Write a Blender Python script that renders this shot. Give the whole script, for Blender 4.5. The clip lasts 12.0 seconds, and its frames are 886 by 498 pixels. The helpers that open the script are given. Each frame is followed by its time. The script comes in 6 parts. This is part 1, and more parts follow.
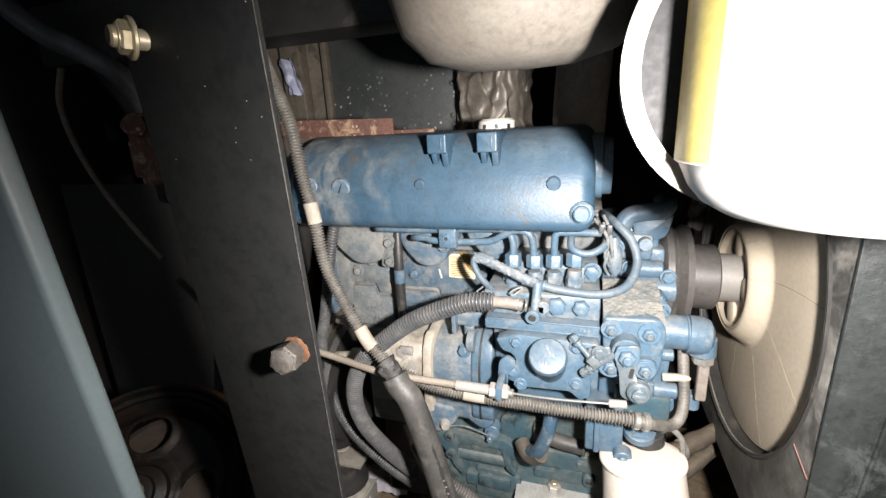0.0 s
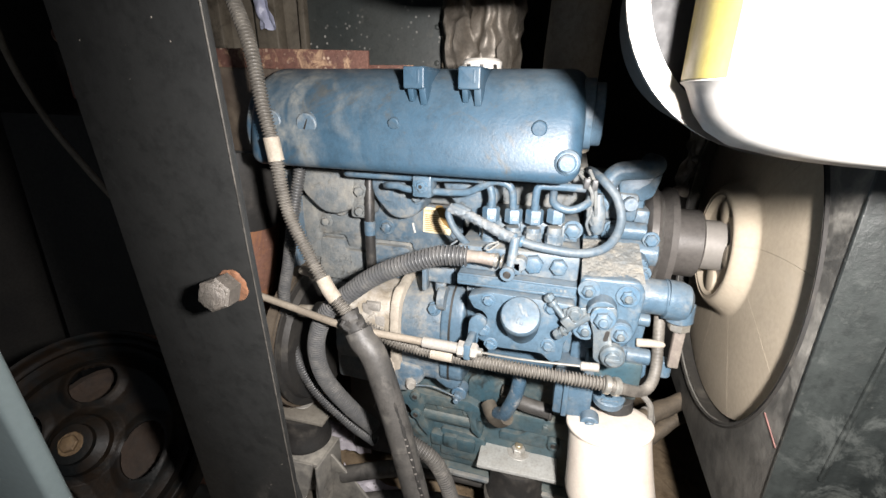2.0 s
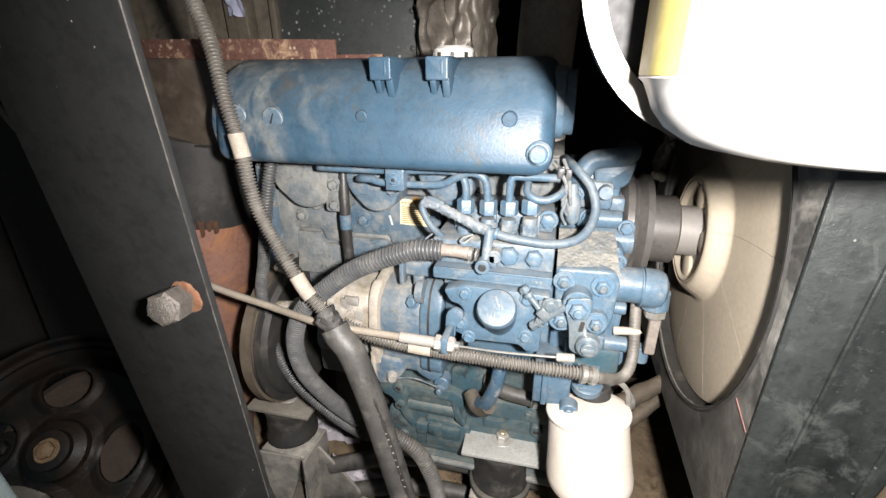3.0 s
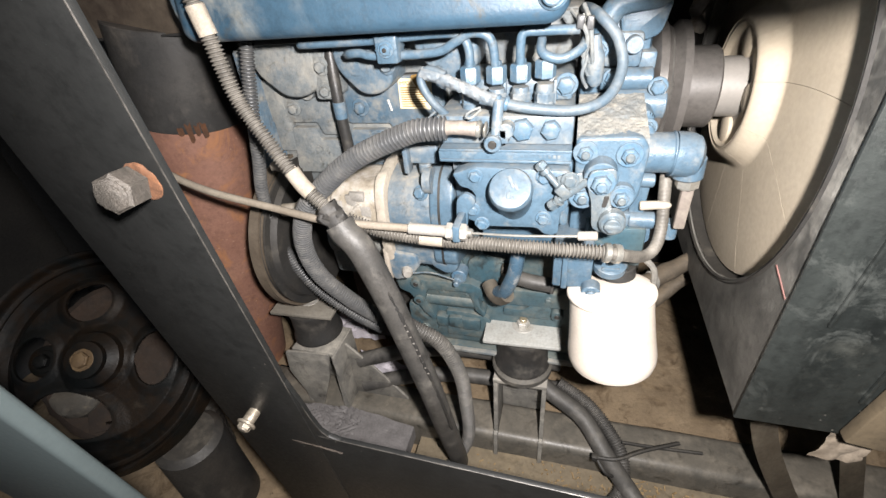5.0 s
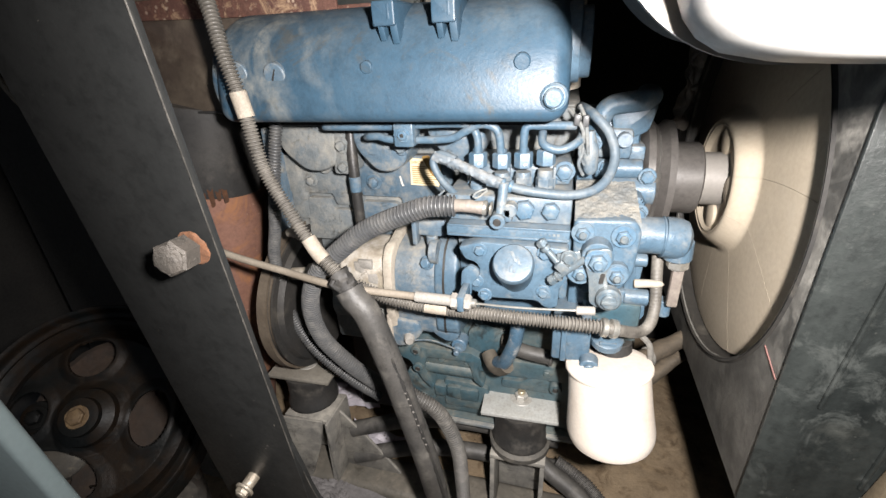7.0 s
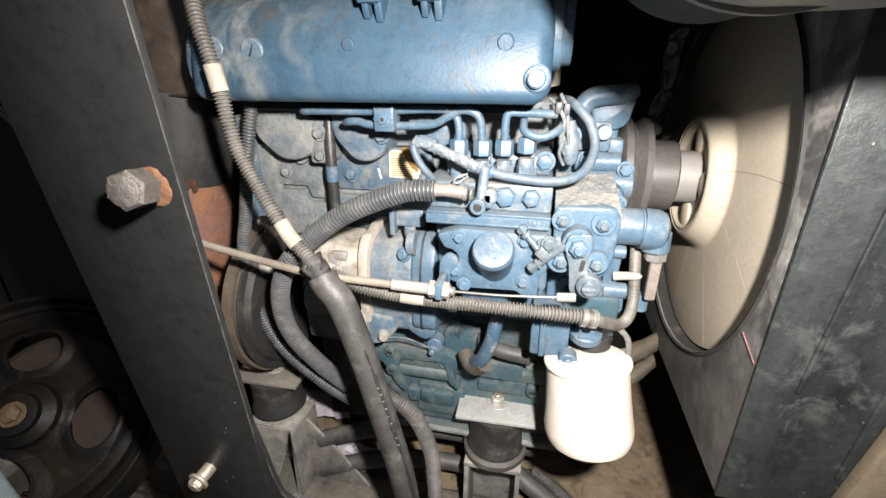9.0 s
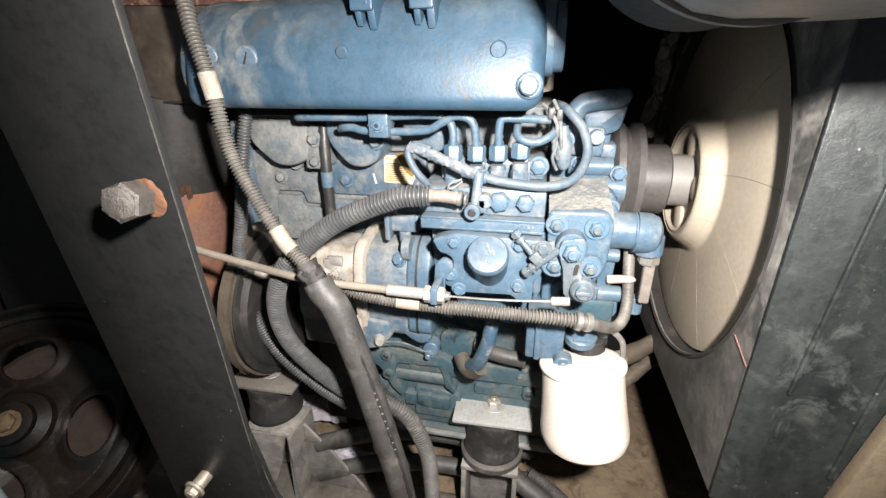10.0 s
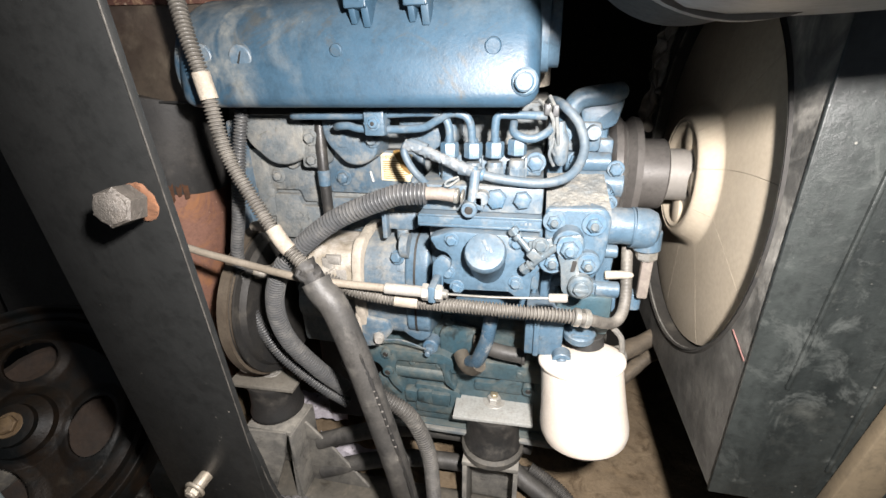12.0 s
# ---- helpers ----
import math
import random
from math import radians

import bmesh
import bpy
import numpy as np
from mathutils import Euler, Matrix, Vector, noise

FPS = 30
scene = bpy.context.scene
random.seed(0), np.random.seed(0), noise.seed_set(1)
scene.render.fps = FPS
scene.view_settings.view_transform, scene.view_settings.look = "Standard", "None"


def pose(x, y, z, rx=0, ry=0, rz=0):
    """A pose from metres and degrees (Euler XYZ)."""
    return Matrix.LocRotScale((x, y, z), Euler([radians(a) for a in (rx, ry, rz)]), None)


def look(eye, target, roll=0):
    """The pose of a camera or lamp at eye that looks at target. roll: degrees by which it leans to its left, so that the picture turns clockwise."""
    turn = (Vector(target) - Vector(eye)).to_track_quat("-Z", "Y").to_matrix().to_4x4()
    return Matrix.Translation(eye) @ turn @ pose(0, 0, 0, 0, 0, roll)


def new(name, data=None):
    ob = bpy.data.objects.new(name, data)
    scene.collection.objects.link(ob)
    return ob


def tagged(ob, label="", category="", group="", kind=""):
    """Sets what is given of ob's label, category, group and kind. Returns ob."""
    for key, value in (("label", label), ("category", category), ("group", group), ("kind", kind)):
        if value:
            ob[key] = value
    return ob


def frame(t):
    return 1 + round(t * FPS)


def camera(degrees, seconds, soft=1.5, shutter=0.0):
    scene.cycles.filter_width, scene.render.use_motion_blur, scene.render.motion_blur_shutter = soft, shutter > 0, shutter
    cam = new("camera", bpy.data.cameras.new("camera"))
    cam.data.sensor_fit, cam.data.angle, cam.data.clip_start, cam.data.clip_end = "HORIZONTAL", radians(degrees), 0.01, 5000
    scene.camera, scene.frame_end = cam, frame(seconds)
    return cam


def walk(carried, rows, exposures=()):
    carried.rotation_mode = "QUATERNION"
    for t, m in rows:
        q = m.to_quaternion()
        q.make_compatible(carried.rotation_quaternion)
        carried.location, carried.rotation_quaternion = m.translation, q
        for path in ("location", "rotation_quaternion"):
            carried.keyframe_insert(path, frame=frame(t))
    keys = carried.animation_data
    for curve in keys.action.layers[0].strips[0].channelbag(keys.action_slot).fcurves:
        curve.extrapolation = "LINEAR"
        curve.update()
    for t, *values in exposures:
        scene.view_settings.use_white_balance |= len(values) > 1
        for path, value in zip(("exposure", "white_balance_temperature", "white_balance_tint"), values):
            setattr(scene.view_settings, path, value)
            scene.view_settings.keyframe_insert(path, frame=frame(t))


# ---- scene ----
# ---- camera ----
cam = camera(91.3, 12.0)
PATH = [
    (0, (0.1090, 0.1604, 0.6977), (-0.2015, 1.0719, 0.4277), -2.84),
    (0.5, (0.1040, 0.1916, 0.6528), (-0.1951, 1.0884, 0.3268), -0.43),
    (1, (0.1100, 0.1934, 0.6617), (-0.1739, 1.0945, 0.3339), -0.35),
    (1.5, (0.1130, 0.1956, 0.6635), (-0.1546, 1.0984, 0.3269), 0.03),
    (2, (0.1080, 0.1889, 0.6671), (-0.1534, 1.0931, 0.3295), 0.96),
    (2.5, (0.1150, 0.1943, 0.6716), (-0.1345, 1.1027, 0.3361), 0.83),
    (2.7, (0.1220, 0.1978, 0.6773), (-0.1225, 1.1029, 0.3296), 0.45),
    (4.5, (0.1200, 0.2170, 0.6445), (-0.1015, 1.0498, 0.1371), -3.02),
    (5, (0.1230, 0.2267, 0.6407), (-0.1345, 1.0123, 0.0780), -5.89),
    (5.5, (0.1350, 0.2346, 0.6390), (-0.1420, 0.9988, 0.0566), -8.98),
    (6, (0.1360, 0.2349, 0.6430), (-0.1535, 0.9845, 0.0478), -10.92),
    (6.5, (0.1310, 0.2272, 0.6467), (-0.1580, 1.0045, 0.0878), -9.50),
    (7, (0.1190, 0.2059, 0.6555), (-0.1404, 1.0710, 0.2261), -2.93),
    (7.2, (0.1140, 0.1956, 0.6404), (-0.1555, 1.0772, 0.2531), -2.44),
    (9, (0.1150, 0.2005, 0.6169), (-0.0915, 1.1013, 0.2349), -0.17),
    (9.5, (0.1160, 0.2008, 0.6199), (-0.0855, 1.1037, 0.2402), -0.24),
    (10, (0.1170, 0.1999, 0.6209), (-0.0825, 1.1038, 0.2427), -0.43),
    (10.5, (0.1170, 0.2010, 0.6219), (-0.0825, 1.1047, 0.2432), -0.53),
    (11, (0.1180, 0.2010, 0.6219), (-0.0800, 1.1047, 0.2422), -0.82),
    (11.5, (0.1180, 0.2020, 0.6218), (-0.0780, 1.1042, 0.2377), -0.91),
    (12, (0.1200, 0.2020, 0.6228), (-0.0805, 1.1017, 0.2349), -1.14),
]
walk(cam, [(t, look(eye, target, roll)) for t, eye, target, roll in PATH],
     [(0, -0.15), (0.5, -0.13), (2.7, -0.15), (4.5, 0.0), (5, 0.04), (6, 0.0), (6.5, -0.10), (7, -0.17), (7.2, -0.16), (9, 0.02), (12, 0.02)])

# ---- light: the torch beside the lens, and a faint bluish world fill added to lift the blacks ----
world = bpy.data.worlds.new("world")
scene.world = world
world.use_nodes = True
world.node_tree.nodes["Background"].inputs[0].default_value = (0.75, 0.85, 1.0, 1)
world.node_tree.nodes["Background"].inputs[1].default_value = 0.20
torch = new("torch", bpy.data.lights.new("torch", "SPOT"))
torch.data.energy, torch.data.shadow_soft_size, torch.data.color = 53.0, 0.012, (1.0, 0.95, 0.925)
torch.data.spot_size, torch.data.spot_blend = radians(150), 1.0
torch.matrix_world = look((0.188, 0.202, 0.694), (0.08, 0.65, 0.37))
scene.view_settings.exposure = 0.0


# ---- materials ----
def mat(name, base, other=None, rough=0.5, metal=0.0, scale=14.0, bump=0.15, fine=260.0, dust=0.0,
        dust_colour=(0.30, 0.27, 0.22), specks=None, specular=0.5, sharp=0.18, streak=None, smear=None, grime=None):
    m = bpy.data.materials.new(name)
    m.use_nodes = True
    nt = m.node_tree
    n, link = nt.nodes, nt.links.new
    bsdf = n["Principled BSDF"]
    bsdf.inputs["Metallic"].default_value = metal
    bsdf.inputs["Specular IOR Level"].default_value = specular
    co = n.new("ShaderNodeTexCoord").outputs["Object"]
    if streak:
        mp = n.new("ShaderNodeMapping")
        mp.inputs["Scale"].default_value = streak
        link(co, mp.inputs["Vector"])
        co_s = mp.outputs["Vector"]
    else:
        co_s = co

    def noise_at(s, detail=4.0, rough_n=0.6, vec=co):
        t = n.new("ShaderNodeTexNoise")
        t.inputs["Scale"].default_value, t.inputs["Detail"].default_value, t.inputs["Roughness"].default_value = s, detail, rough_n
        link(vec, t.inputs["Vector"])
        return t.outputs["Fac"]

    def ramp(fac, lo, hi):
        r = n.new("ShaderNodeMapRange")
        r.inputs["From Min"].default_value, r.inputs["From Max"].default_value = lo, hi
        link(fac, r.inputs["Value"])
        return r.outputs["Result"]

    def mix(fac, a, b):
        x = n.new("ShaderNodeMix")
        x.data_type = "RGBA"
        if isinstance(fac, float):
            x.inputs["Factor"].default_value = fac
        else:
            link(fac, x.inputs["Factor"])
        for v, k in ((a, 6), (b, 7)):
            if isinstance(v, tuple):
                x.inputs[k].default_value = (*v, 1)
            else:
                link(v, x.inputs[k])
        return x.outputs[2]

    def maths(op, a, b):
        x = n.new("ShaderNodeMath")
        x.operation, x.use_clamp = op, True
        for v, k in ((a, 0), (b, 1)):
            if isinstance(v, (int, float)):
                x.inputs[k].default_value = v
            else:
                link(v, x.inputs[k])
        return x.outputs[0]

    other = other or tuple(min(1, c * 0.72) for c in base)
    big, small = noise_at(scale, 5.0, 0.65, co_s), noise_at(fine, 3.0, 0.6)
    col = mix(ramp(big, 0.5 - sharp, 0.5 + sharp), base, other)
    col = mix(maths("MULTIPLY", ramp(small, 0.35, 0.75), 0.35), col, tuple(c * 0.6 for c in base))
    if bump > 0.06:
        # handling marks and soot at the middle scale
        mid = noise_at(scale * 8.0, 7.0, 0.75)
        col = mix(maths("MULTIPLY", ramp(mid, 0.47, 0.68), 0.5), col, tuple(c * 0.40 for c in base))
    if specks:
        vo = n.new("ShaderNodeTexVoronoi")
        vo.inputs["Scale"].default_value = specks[0]
        link(co, vo.inputs["Vector"])
        spot = ramp(vo.outputs["Distance"], specks[1], specks[1] * 0.6)
        col = mix(maths("MULTIPLY", spot, ramp(noise_at(scale * 0.8), 0.45, 0.6)), col, specks[2])
    if grime:
        # blotches of old oil and dirt, broken up by a finer noise
        blot = n.new("ShaderNodeTexNoise")
        blot.inputs["Scale"].default_value, blot.inputs["Detail"].default_value, blot.inputs["Roughness"].default_value, blot.inputs["Distortion"].default_value = grime[0], 8.0, 0.72, 0.8
        link(co, blot.inputs["Vector"])
        col = mix(maths("MULTIPLY", ramp(blot.outputs["Fac"], grime[1] - 0.05, grime[1] + 0.06), 0.85), col, grime[2])
    rough_in = ramp(small, 0.2, 0.8)
    if dust > 0:
        up = n.new("ShaderNodeSeparateXYZ")
        link(n.new("ShaderNodeNewGeometry").outputs["Normal"], up.inputs["Vector"])
        amount = maths("MULTIPLY", ramp(noise_at(scale * 1.7, 6.0, 0.7), 0.62 - 0.35 * dust, 0.86 - 0.25 * dust), min(1.0, 0.5 + dust * 0.5))
        if smear:
            # wiped dust, thick at one end and thin at the other
            sep = n.new("ShaderNodeSeparateXYZ")
            link(co, sep.inputs["Vector"])
            wipe = n.new("ShaderNodeTexNoise")
            wipe.inputs["Scale"].default_value, wipe.inputs["Detail"].default_value, wipe.inputs["Distortion"].default_value = 16.0, 5.0, 2.2
            link(co, wipe.inputs["Vector"])
            amount = maths("MULTIPLY", amount, 0.25)
            amount = maths("ADD", amount, maths("MULTIPLY", ramp(sep.outputs[smear[2]], smear[0], smear[1]), maths("MULTIPLY", ramp(wipe.outputs["Fac"], 0.42, 0.66), 0.8)))
        amount = maths("ADD", amount, maths("MULTIPLY", ramp(up.outputs["Z"], 0.35, 0.95), dust * 0.7))
        amount = maths("MULTIPLY", amount, ramp(noise_at(fine * 0.35, 4.0, 0.7), 0.15, 0.6))
        col = mix(amount, col, dust_colour)
        rough_out = maths("ADD", maths("ADD", maths("MULTIPLY", rough_in, 0.16), rough - 0.08), maths("MULTIPLY", amount, 0.4))
    else:
        rough_out = maths("ADD", maths("MULTIPLY", rough_in, 0.16), rough - 0.08)
    link(col, bsdf.inputs["Base Color"])
    link(rough_out, bsdf.inputs["Roughness"])
    if bump:
        b = n.new("ShaderNodeBump")
        b.inputs["Strength"].default_value, b.inputs["Distance"].default_value = bump, 0.002
        link(maths("ADD", maths("MULTIPLY", small, 0.55), maths("MULTIPLY", mid if bump > 0.06 else big, 0.45)), b.inputs["Height"])
        link(b.outputs["Normal"], bsdf.inputs["Normal"])
    return m


BLUE = mat("engine_blue", (0.064, 0.114, 0.163), (0.088, 0.138, 0.182), 0.38, 0, 26, 0.3, 420, 0.30, grime=(48, 0.64, (0.032, 0.046, 0.056)), specular=0.42)
BLUE_COVER = mat("cover_blue", (0.029, 0.063, 0.098), (0.039, 0.079, 0.117), 0.46, 0, 6, 0.2, 330, 0.26, (0.24, 0.24, 0.215), smear=(-0.08, -0.22, "X"), grime=(20, 0.60, (0.05, 0.055, 0.055)))
BLUE_DUSTY = mat("dusty_blue", (0.066, 0.118, 0.168), (0.120, 0.155, 0.185), 0.42, 0, 30, 0.35, 300, 0.5, (0.32, 0.29, 0.235), grime=(60, 0.62, (0.030, 0.040, 0.046)))
CAST_DUSTY = mat("dusty_casting", (0.175, 0.180, 0.170), (0.095, 0.125, 0.150), 0.7, 0, 20, 0.7, 240, 0.5, (0.34, 0.315, 0.265), grime=(40, 0.60, (0.055, 0.055, 0.05)))
PAN_BLUE = mat("pan_blue", (0.034, 0.078, 0.102), (0.068, 0.092, 0.092), 0.42, 0, 18, 0.35, 260, 0.4, (0.20, 0.185, 0.145), grime=(30, 0.61, (0.018, 0.022, 0.022)))
BLUE_RUBBER = mat("dusty_blue_rubber", (0.060, 0.096, 0.130), (0.105, 0.135, 0.158), 0.5, 0, 30, 0.2, 300, 0.32, (0.22, 0.22, 0.205))
BLUE_WORN = mat("chipped_blue_paint", (0.045, 0.085, 0.125), (0.065, 0.105, 0.14), 0.3, 0, 34, 0.25, 300, 0.2, (0.25, 0.24, 0.21), grime=(70, 0.60, (0.26, 0.26, 0.25)))
WRAP = mat("dusty_grey_tape", (0.17, 0.19, 0.205), (0.10, 0.135, 0.165), 0.55, 0, 60, 0.5, 260, 0.45, (0.34, 0.325, 0.29), grime=(90, 0.6, (0.045, 0.05, 0.055)))
BOLT = mat("bolt_blue", (0.066, 0.135, 0.205), (0.12, 0.16, 0.19), 0.42, 0.0, 60, 0.1, 500, 0.25)
LINK = mat("worn_linkage", (0.10, 0.15, 0.19), (0.25, 0.26, 0.25), 0.32, 0.35, 70, 0.15, 500, 0.25)
STEEL = mat("zinc_steel", (0.55, 0.54, 0.50), (0.40, 0.38, 0.33), 0.36, 0.75, 50, 0.1, 400, 0.15)
PLATE = mat("bright_plate", (0.50, 0.51, 0.49), (0.38, 0.38, 0.35), 0.55, 0.25, 30, 0.15, 350, 0.25)
PLATE_DIRTY = mat("dirty_steel_plate", (0.23, 0.215, 0.185), (0.15, 0.135, 0.11), 0.6, 0.1, 24, 0.25, 300, 0.3, (0.28, 0.255, 0.205))
POST = mat("black_steel_paint", (0.0072, 0.0075, 0.0074), (0.0118, 0.0121, 0.0118), 0.42, 0, 10, 0.08, 300, 0.0, (0.12, 0.11, 0.09), streak=(1, 1, 0.2), specks=(110, 0.055, (0.22, 0.20, 0.17)), specular=0.25)
PANEL = mat("teal_grey_paint", (0.060, 0.076, 0.078), (0.052, 0.066, 0.068), 0.45, 0, 8, 0.05, 300)
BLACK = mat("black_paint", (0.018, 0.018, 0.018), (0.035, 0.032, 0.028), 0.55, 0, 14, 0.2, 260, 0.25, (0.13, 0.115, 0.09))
DARK = mat("dark_dirty_steel", (0.035, 0.035, 0.032), (0.075, 0.06, 0.042), 0.7, 0, 12, 0.3, 220, 0.4, (0.14, 0.12, 0.09))
BRACKET = mat("dusty_bracket", (0.115, 0.112, 0.105), (0.23, 0.22, 0.195), 0.55, 0, 13, 0.25, 240, 0.55, (0.37, 0.345, 0.295), grime=(34, 0.60, (0.03, 0.028, 0.024)))
RUST = mat("rusty_steel", (0.185, 0.088, 0.060), (0.25, 0.130, 0.092), 0.75, 0, 10, 0.3, 240, 0.2, (0.36, 0.20, 0.11), specks=(90, 0.12, (0.42, 0.28, 0.19)), grime=(18, 0.575, (0.29, 0.13, 0.055)))
RUST_BOLD = mat("orange_rust", (0.095, 0.036, 0.012), (0.035, 0.017, 0.009), 0.9, 0, 40, 0.4, 300)
BROWN = mat("brown_sheet", (0.085, 0.068, 0.050), (0.045, 0.032, 0.026), 0.5, 0, 9, 0.12, 220, 0.3, (0.20, 0.165, 0.12))
SLEEVE = mat("scorched_black_paint", (0.022, 0.022, 0.022), (0.055, 0.052, 0.048), 0.42, 0, 11, 0.15, 240, 0.2, (0.14, 0.12, 0.10))
CONDUIT = mat("grey_conduit", (0.050, 0.053, 0.057), (0.085, 0.086, 0.086), 0.42, 0, 25, 0.1, 400, 0.42, (0.16, 0.152, 0.138))
CONDUIT_TAN = mat("dusty_conduit", (0.082, 0.076, 0.067), (0.135, 0.123, 0.105), 0.5, 0, 25, 0.1, 400, 0.55, (0.23, 0.212, 0.182))
HOSE = mat("black_rubber_hose", (0.040, 0.039, 0.037), (0.080, 0.075, 0.068), 0.52, 0, 22, 0.25, 300, 0.28, (0.21, 0.195, 0.17), grime=(26, 0.62, (0.014, 0.013, 0.012)))
CUP = mat("dusty_dark_cup", (0.050, 0.048, 0.044), (0.095, 0.088, 0.076), 0.6, 0, 24, 0.3, 260, 0.35, (0.20, 0.18, 0.145))
BLACK_HOSE = mat("black_breather_rubber", (0.022, 0.022, 0.022), (0.04, 0.038, 0.035), 0.42, 0, 22, 0.2, 300, 0.3, (0.14, 0.125, 0.10))
RUBBER = mat("mount_rubber", (0.018, 0.018, 0.0175), (0.036, 0.033, 0.03), 0.6, 0, 20, 0.3, 300, 0.3, (0.12, 0.108, 0.09))
ELBOW_HOSE = mat("muddy_elbow_rubber", (0.055, 0.045, 0.033), (0.095, 0.076, 0.054), 0.7, 0, 24, 0.3, 260, 0.4, (0.19, 0.145, 0.095), grime=(30, 0.6, (0.02, 0.017, 0.013)))
TAPE = mat("cream_tape", (0.40, 0.35, 0.285), (0.29, 0.25, 0.20), 0.7, 0, 60, 0.4, 300, 0.35, (0.30, 0.26, 0.2))
SHEATH = mat("cable_sheath", (0.25, 0.215, 0.17), (0.18, 0.15, 0.115), 0.6, 0, 35, 0.1, 400, 0.3)
FILTER = mat("cream_filter_paint", (0.70, 0.645, 0.575), (0.62, 0.54, 0.45), 0.45, 0, 13, 0.05, 260, 0.15, (0.38, 0.29, 0.20))
TANK = mat("white_tank", (0.46, 0.45, 0.43), (0.42, 0.41, 0.39), 0.4, 0, 10, 0.02, 200)
TANK_YELLOW = mat("yellowed_label", (0.36, 0.30, 0.075), (0.42, 0.36, 0.12), 0.45, 0, 8, 0.02, 200)
RING = mat("pale_ring", (0.24, 0.215, 0.185), (0.30, 0.275, 0.24), 0.5, 0, 20, 0.06, 200)
# CANISTER's dusty beige made darker, the can's partial shade put into the colour
SHADED_CAN = mat("dusty_beige_can_shaded", (0.15, 0.132, 0.11), (0.20, 0.18, 0.15), 0.6, 0, 12, 0.15, 220, 0.2, (0.22, 0.20, 0.16))
CANISTER = mat("beige_canister", (0.33, 0.29, 0.24), (0.42, 0.38, 0.31), 0.6, 0, 12, 0.15, 220, 0.2)
FAN = mat("beige_fan_plastic", (0.415, 0.355, 0.272), (0.36, 0.305, 0.228), 0.65, 0, 8, 0.05, 200, 0.3, (0.38, 0.335, 0.265))
HUB = mat("worn_hub", (0.075, 0.069, 0.064), (0.11, 0.102, 0.094), 0.42, 0.2, 20, 0.08, 200)
COLLAR = mat("pale_collar", (0.25, 0.235, 0.215), (0.20, 0.185, 0.165), 0.5, 0.1, 20, 0.05, 200)
FERRULE = mat("dull_white_crimp", (0.32, 0.305, 0.28), (0.23, 0.215, 0.19), 0.5, 0, 60, 0.1, 300, 0.2)
SHROUD = mat("smeared_black_shroud", (0.0085, 0.0103, 0.0100), (0.030, 0.034, 0.032), 0.42, 0, 11, 0.4, 130, 0.12, (0.075, 0.078, 0.068), sharp=0.13, streak=(1, 1, 0.3), grime=(26, 0.60, (0.046, 0.050, 0.047)), specks=(95, 0.11, (0.11, 0.108, 0.095)))
SHROUD_FACE = mat("dust_rubbed_shroud", (0.030, 0.030, 0.028), (0.070, 0.067, 0.060), 0.5, 0, 12, 0.35, 150, 0.75, (0.34, 0.325, 0.29), sharp=0.2, smear=(0.36, 0.50, "Z"), grime=(30, 0.63, (0.06, 0.058, 0.05)))
CORE = mat("radiator_fins", (0.20, 0.17, 0.13), (0.12, 0.10, 0.08), 0.6, 0.2, 30, 0.1, 200)
FLOOR = mat("dirt_floor", (0.165, 0.122, 0.078), (0.26, 0.198, 0.128), 0.92, 0, 16, 1.0, 150, 0.3, (0.30, 0.215, 0.125), grime=(22, 0.57, (0.06, 0.038, 0.02)))
FLANGE = mat("dirt_caked_flange", (0.135, 0.110, 0.075), (0.19, 0.155, 0.105), 0.85, 0, 18, 0.7, 170, 0.35, (0.25, 0.20, 0.13), grime=(24, 0.59, (0.05, 0.038, 0.024)))
CHIPS = mat("wood_chips", (0.34, 0.24, 0.12), (0.20, 0.13, 0.06), 0.85, 0, 60, 0.1, 300)
RAIL = mat("frame_rail_paint", (0.062, 0.061, 0.055), (0.135, 0.123, 0.103), 0.36, 0, 13, 0.2, 220, 0.38, (0.24, 0.21, 0.165), grime=(30, 0.60, (0.022, 0.02, 0.016)))
# greasy black, darkened further to hold the shadow the post casts on the wheel
WHEEL = mat("greasy_black_wheel_shaded", (0.0026, 0.0031, 0.0031), (0.0085, 0.0052, 0.0030), 0.48, 0, 22, 0.3, 220, 0.10, (0.04, 0.032, 0.022), sharp=0.07, specular=0.13, grime=(30, 0.58, (0.006, 0.006, 0.006)))
CALIPER = mat("pale_dirty_casting", (0.045, 0.042, 0.036), (0.022, 0.018, 0.013), 0.75, 0, 30, 0.4, 200, 0.2, (0.2, 0.17, 0.12))
RUST_NUT = mat("yellow_brown_rust", (0.11, 0.07, 0.03), (0.05, 0.03, 0.015), 0.7, 0.2, 70, 0.5, 240)
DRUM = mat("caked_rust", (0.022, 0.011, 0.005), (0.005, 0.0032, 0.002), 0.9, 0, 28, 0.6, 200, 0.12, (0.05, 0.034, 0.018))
PAD = mat("lilac_grey_foam", (0.19, 0.18, 0.178), (0.13, 0.122, 0.12), 0.95, 0, 45, 0.8, 160)
FOAM_PALE = mat("lilac_white_foam", (0.60, 0.565, 0.61), (0.50, 0.465, 0.50), 0.95, 0, 45, 0.8, 160, specks=(70, 0.2, (0.12, 0.10, 0.10)))
WALL = mat("grimy_panel", (0.046, 0.054, 0.052), (0.070, 0.074, 0.068), 0.55, 0, 8, 0.15, 200, 0.15, specks=(70, 0.2, (0.40, 0.39, 0.36)))
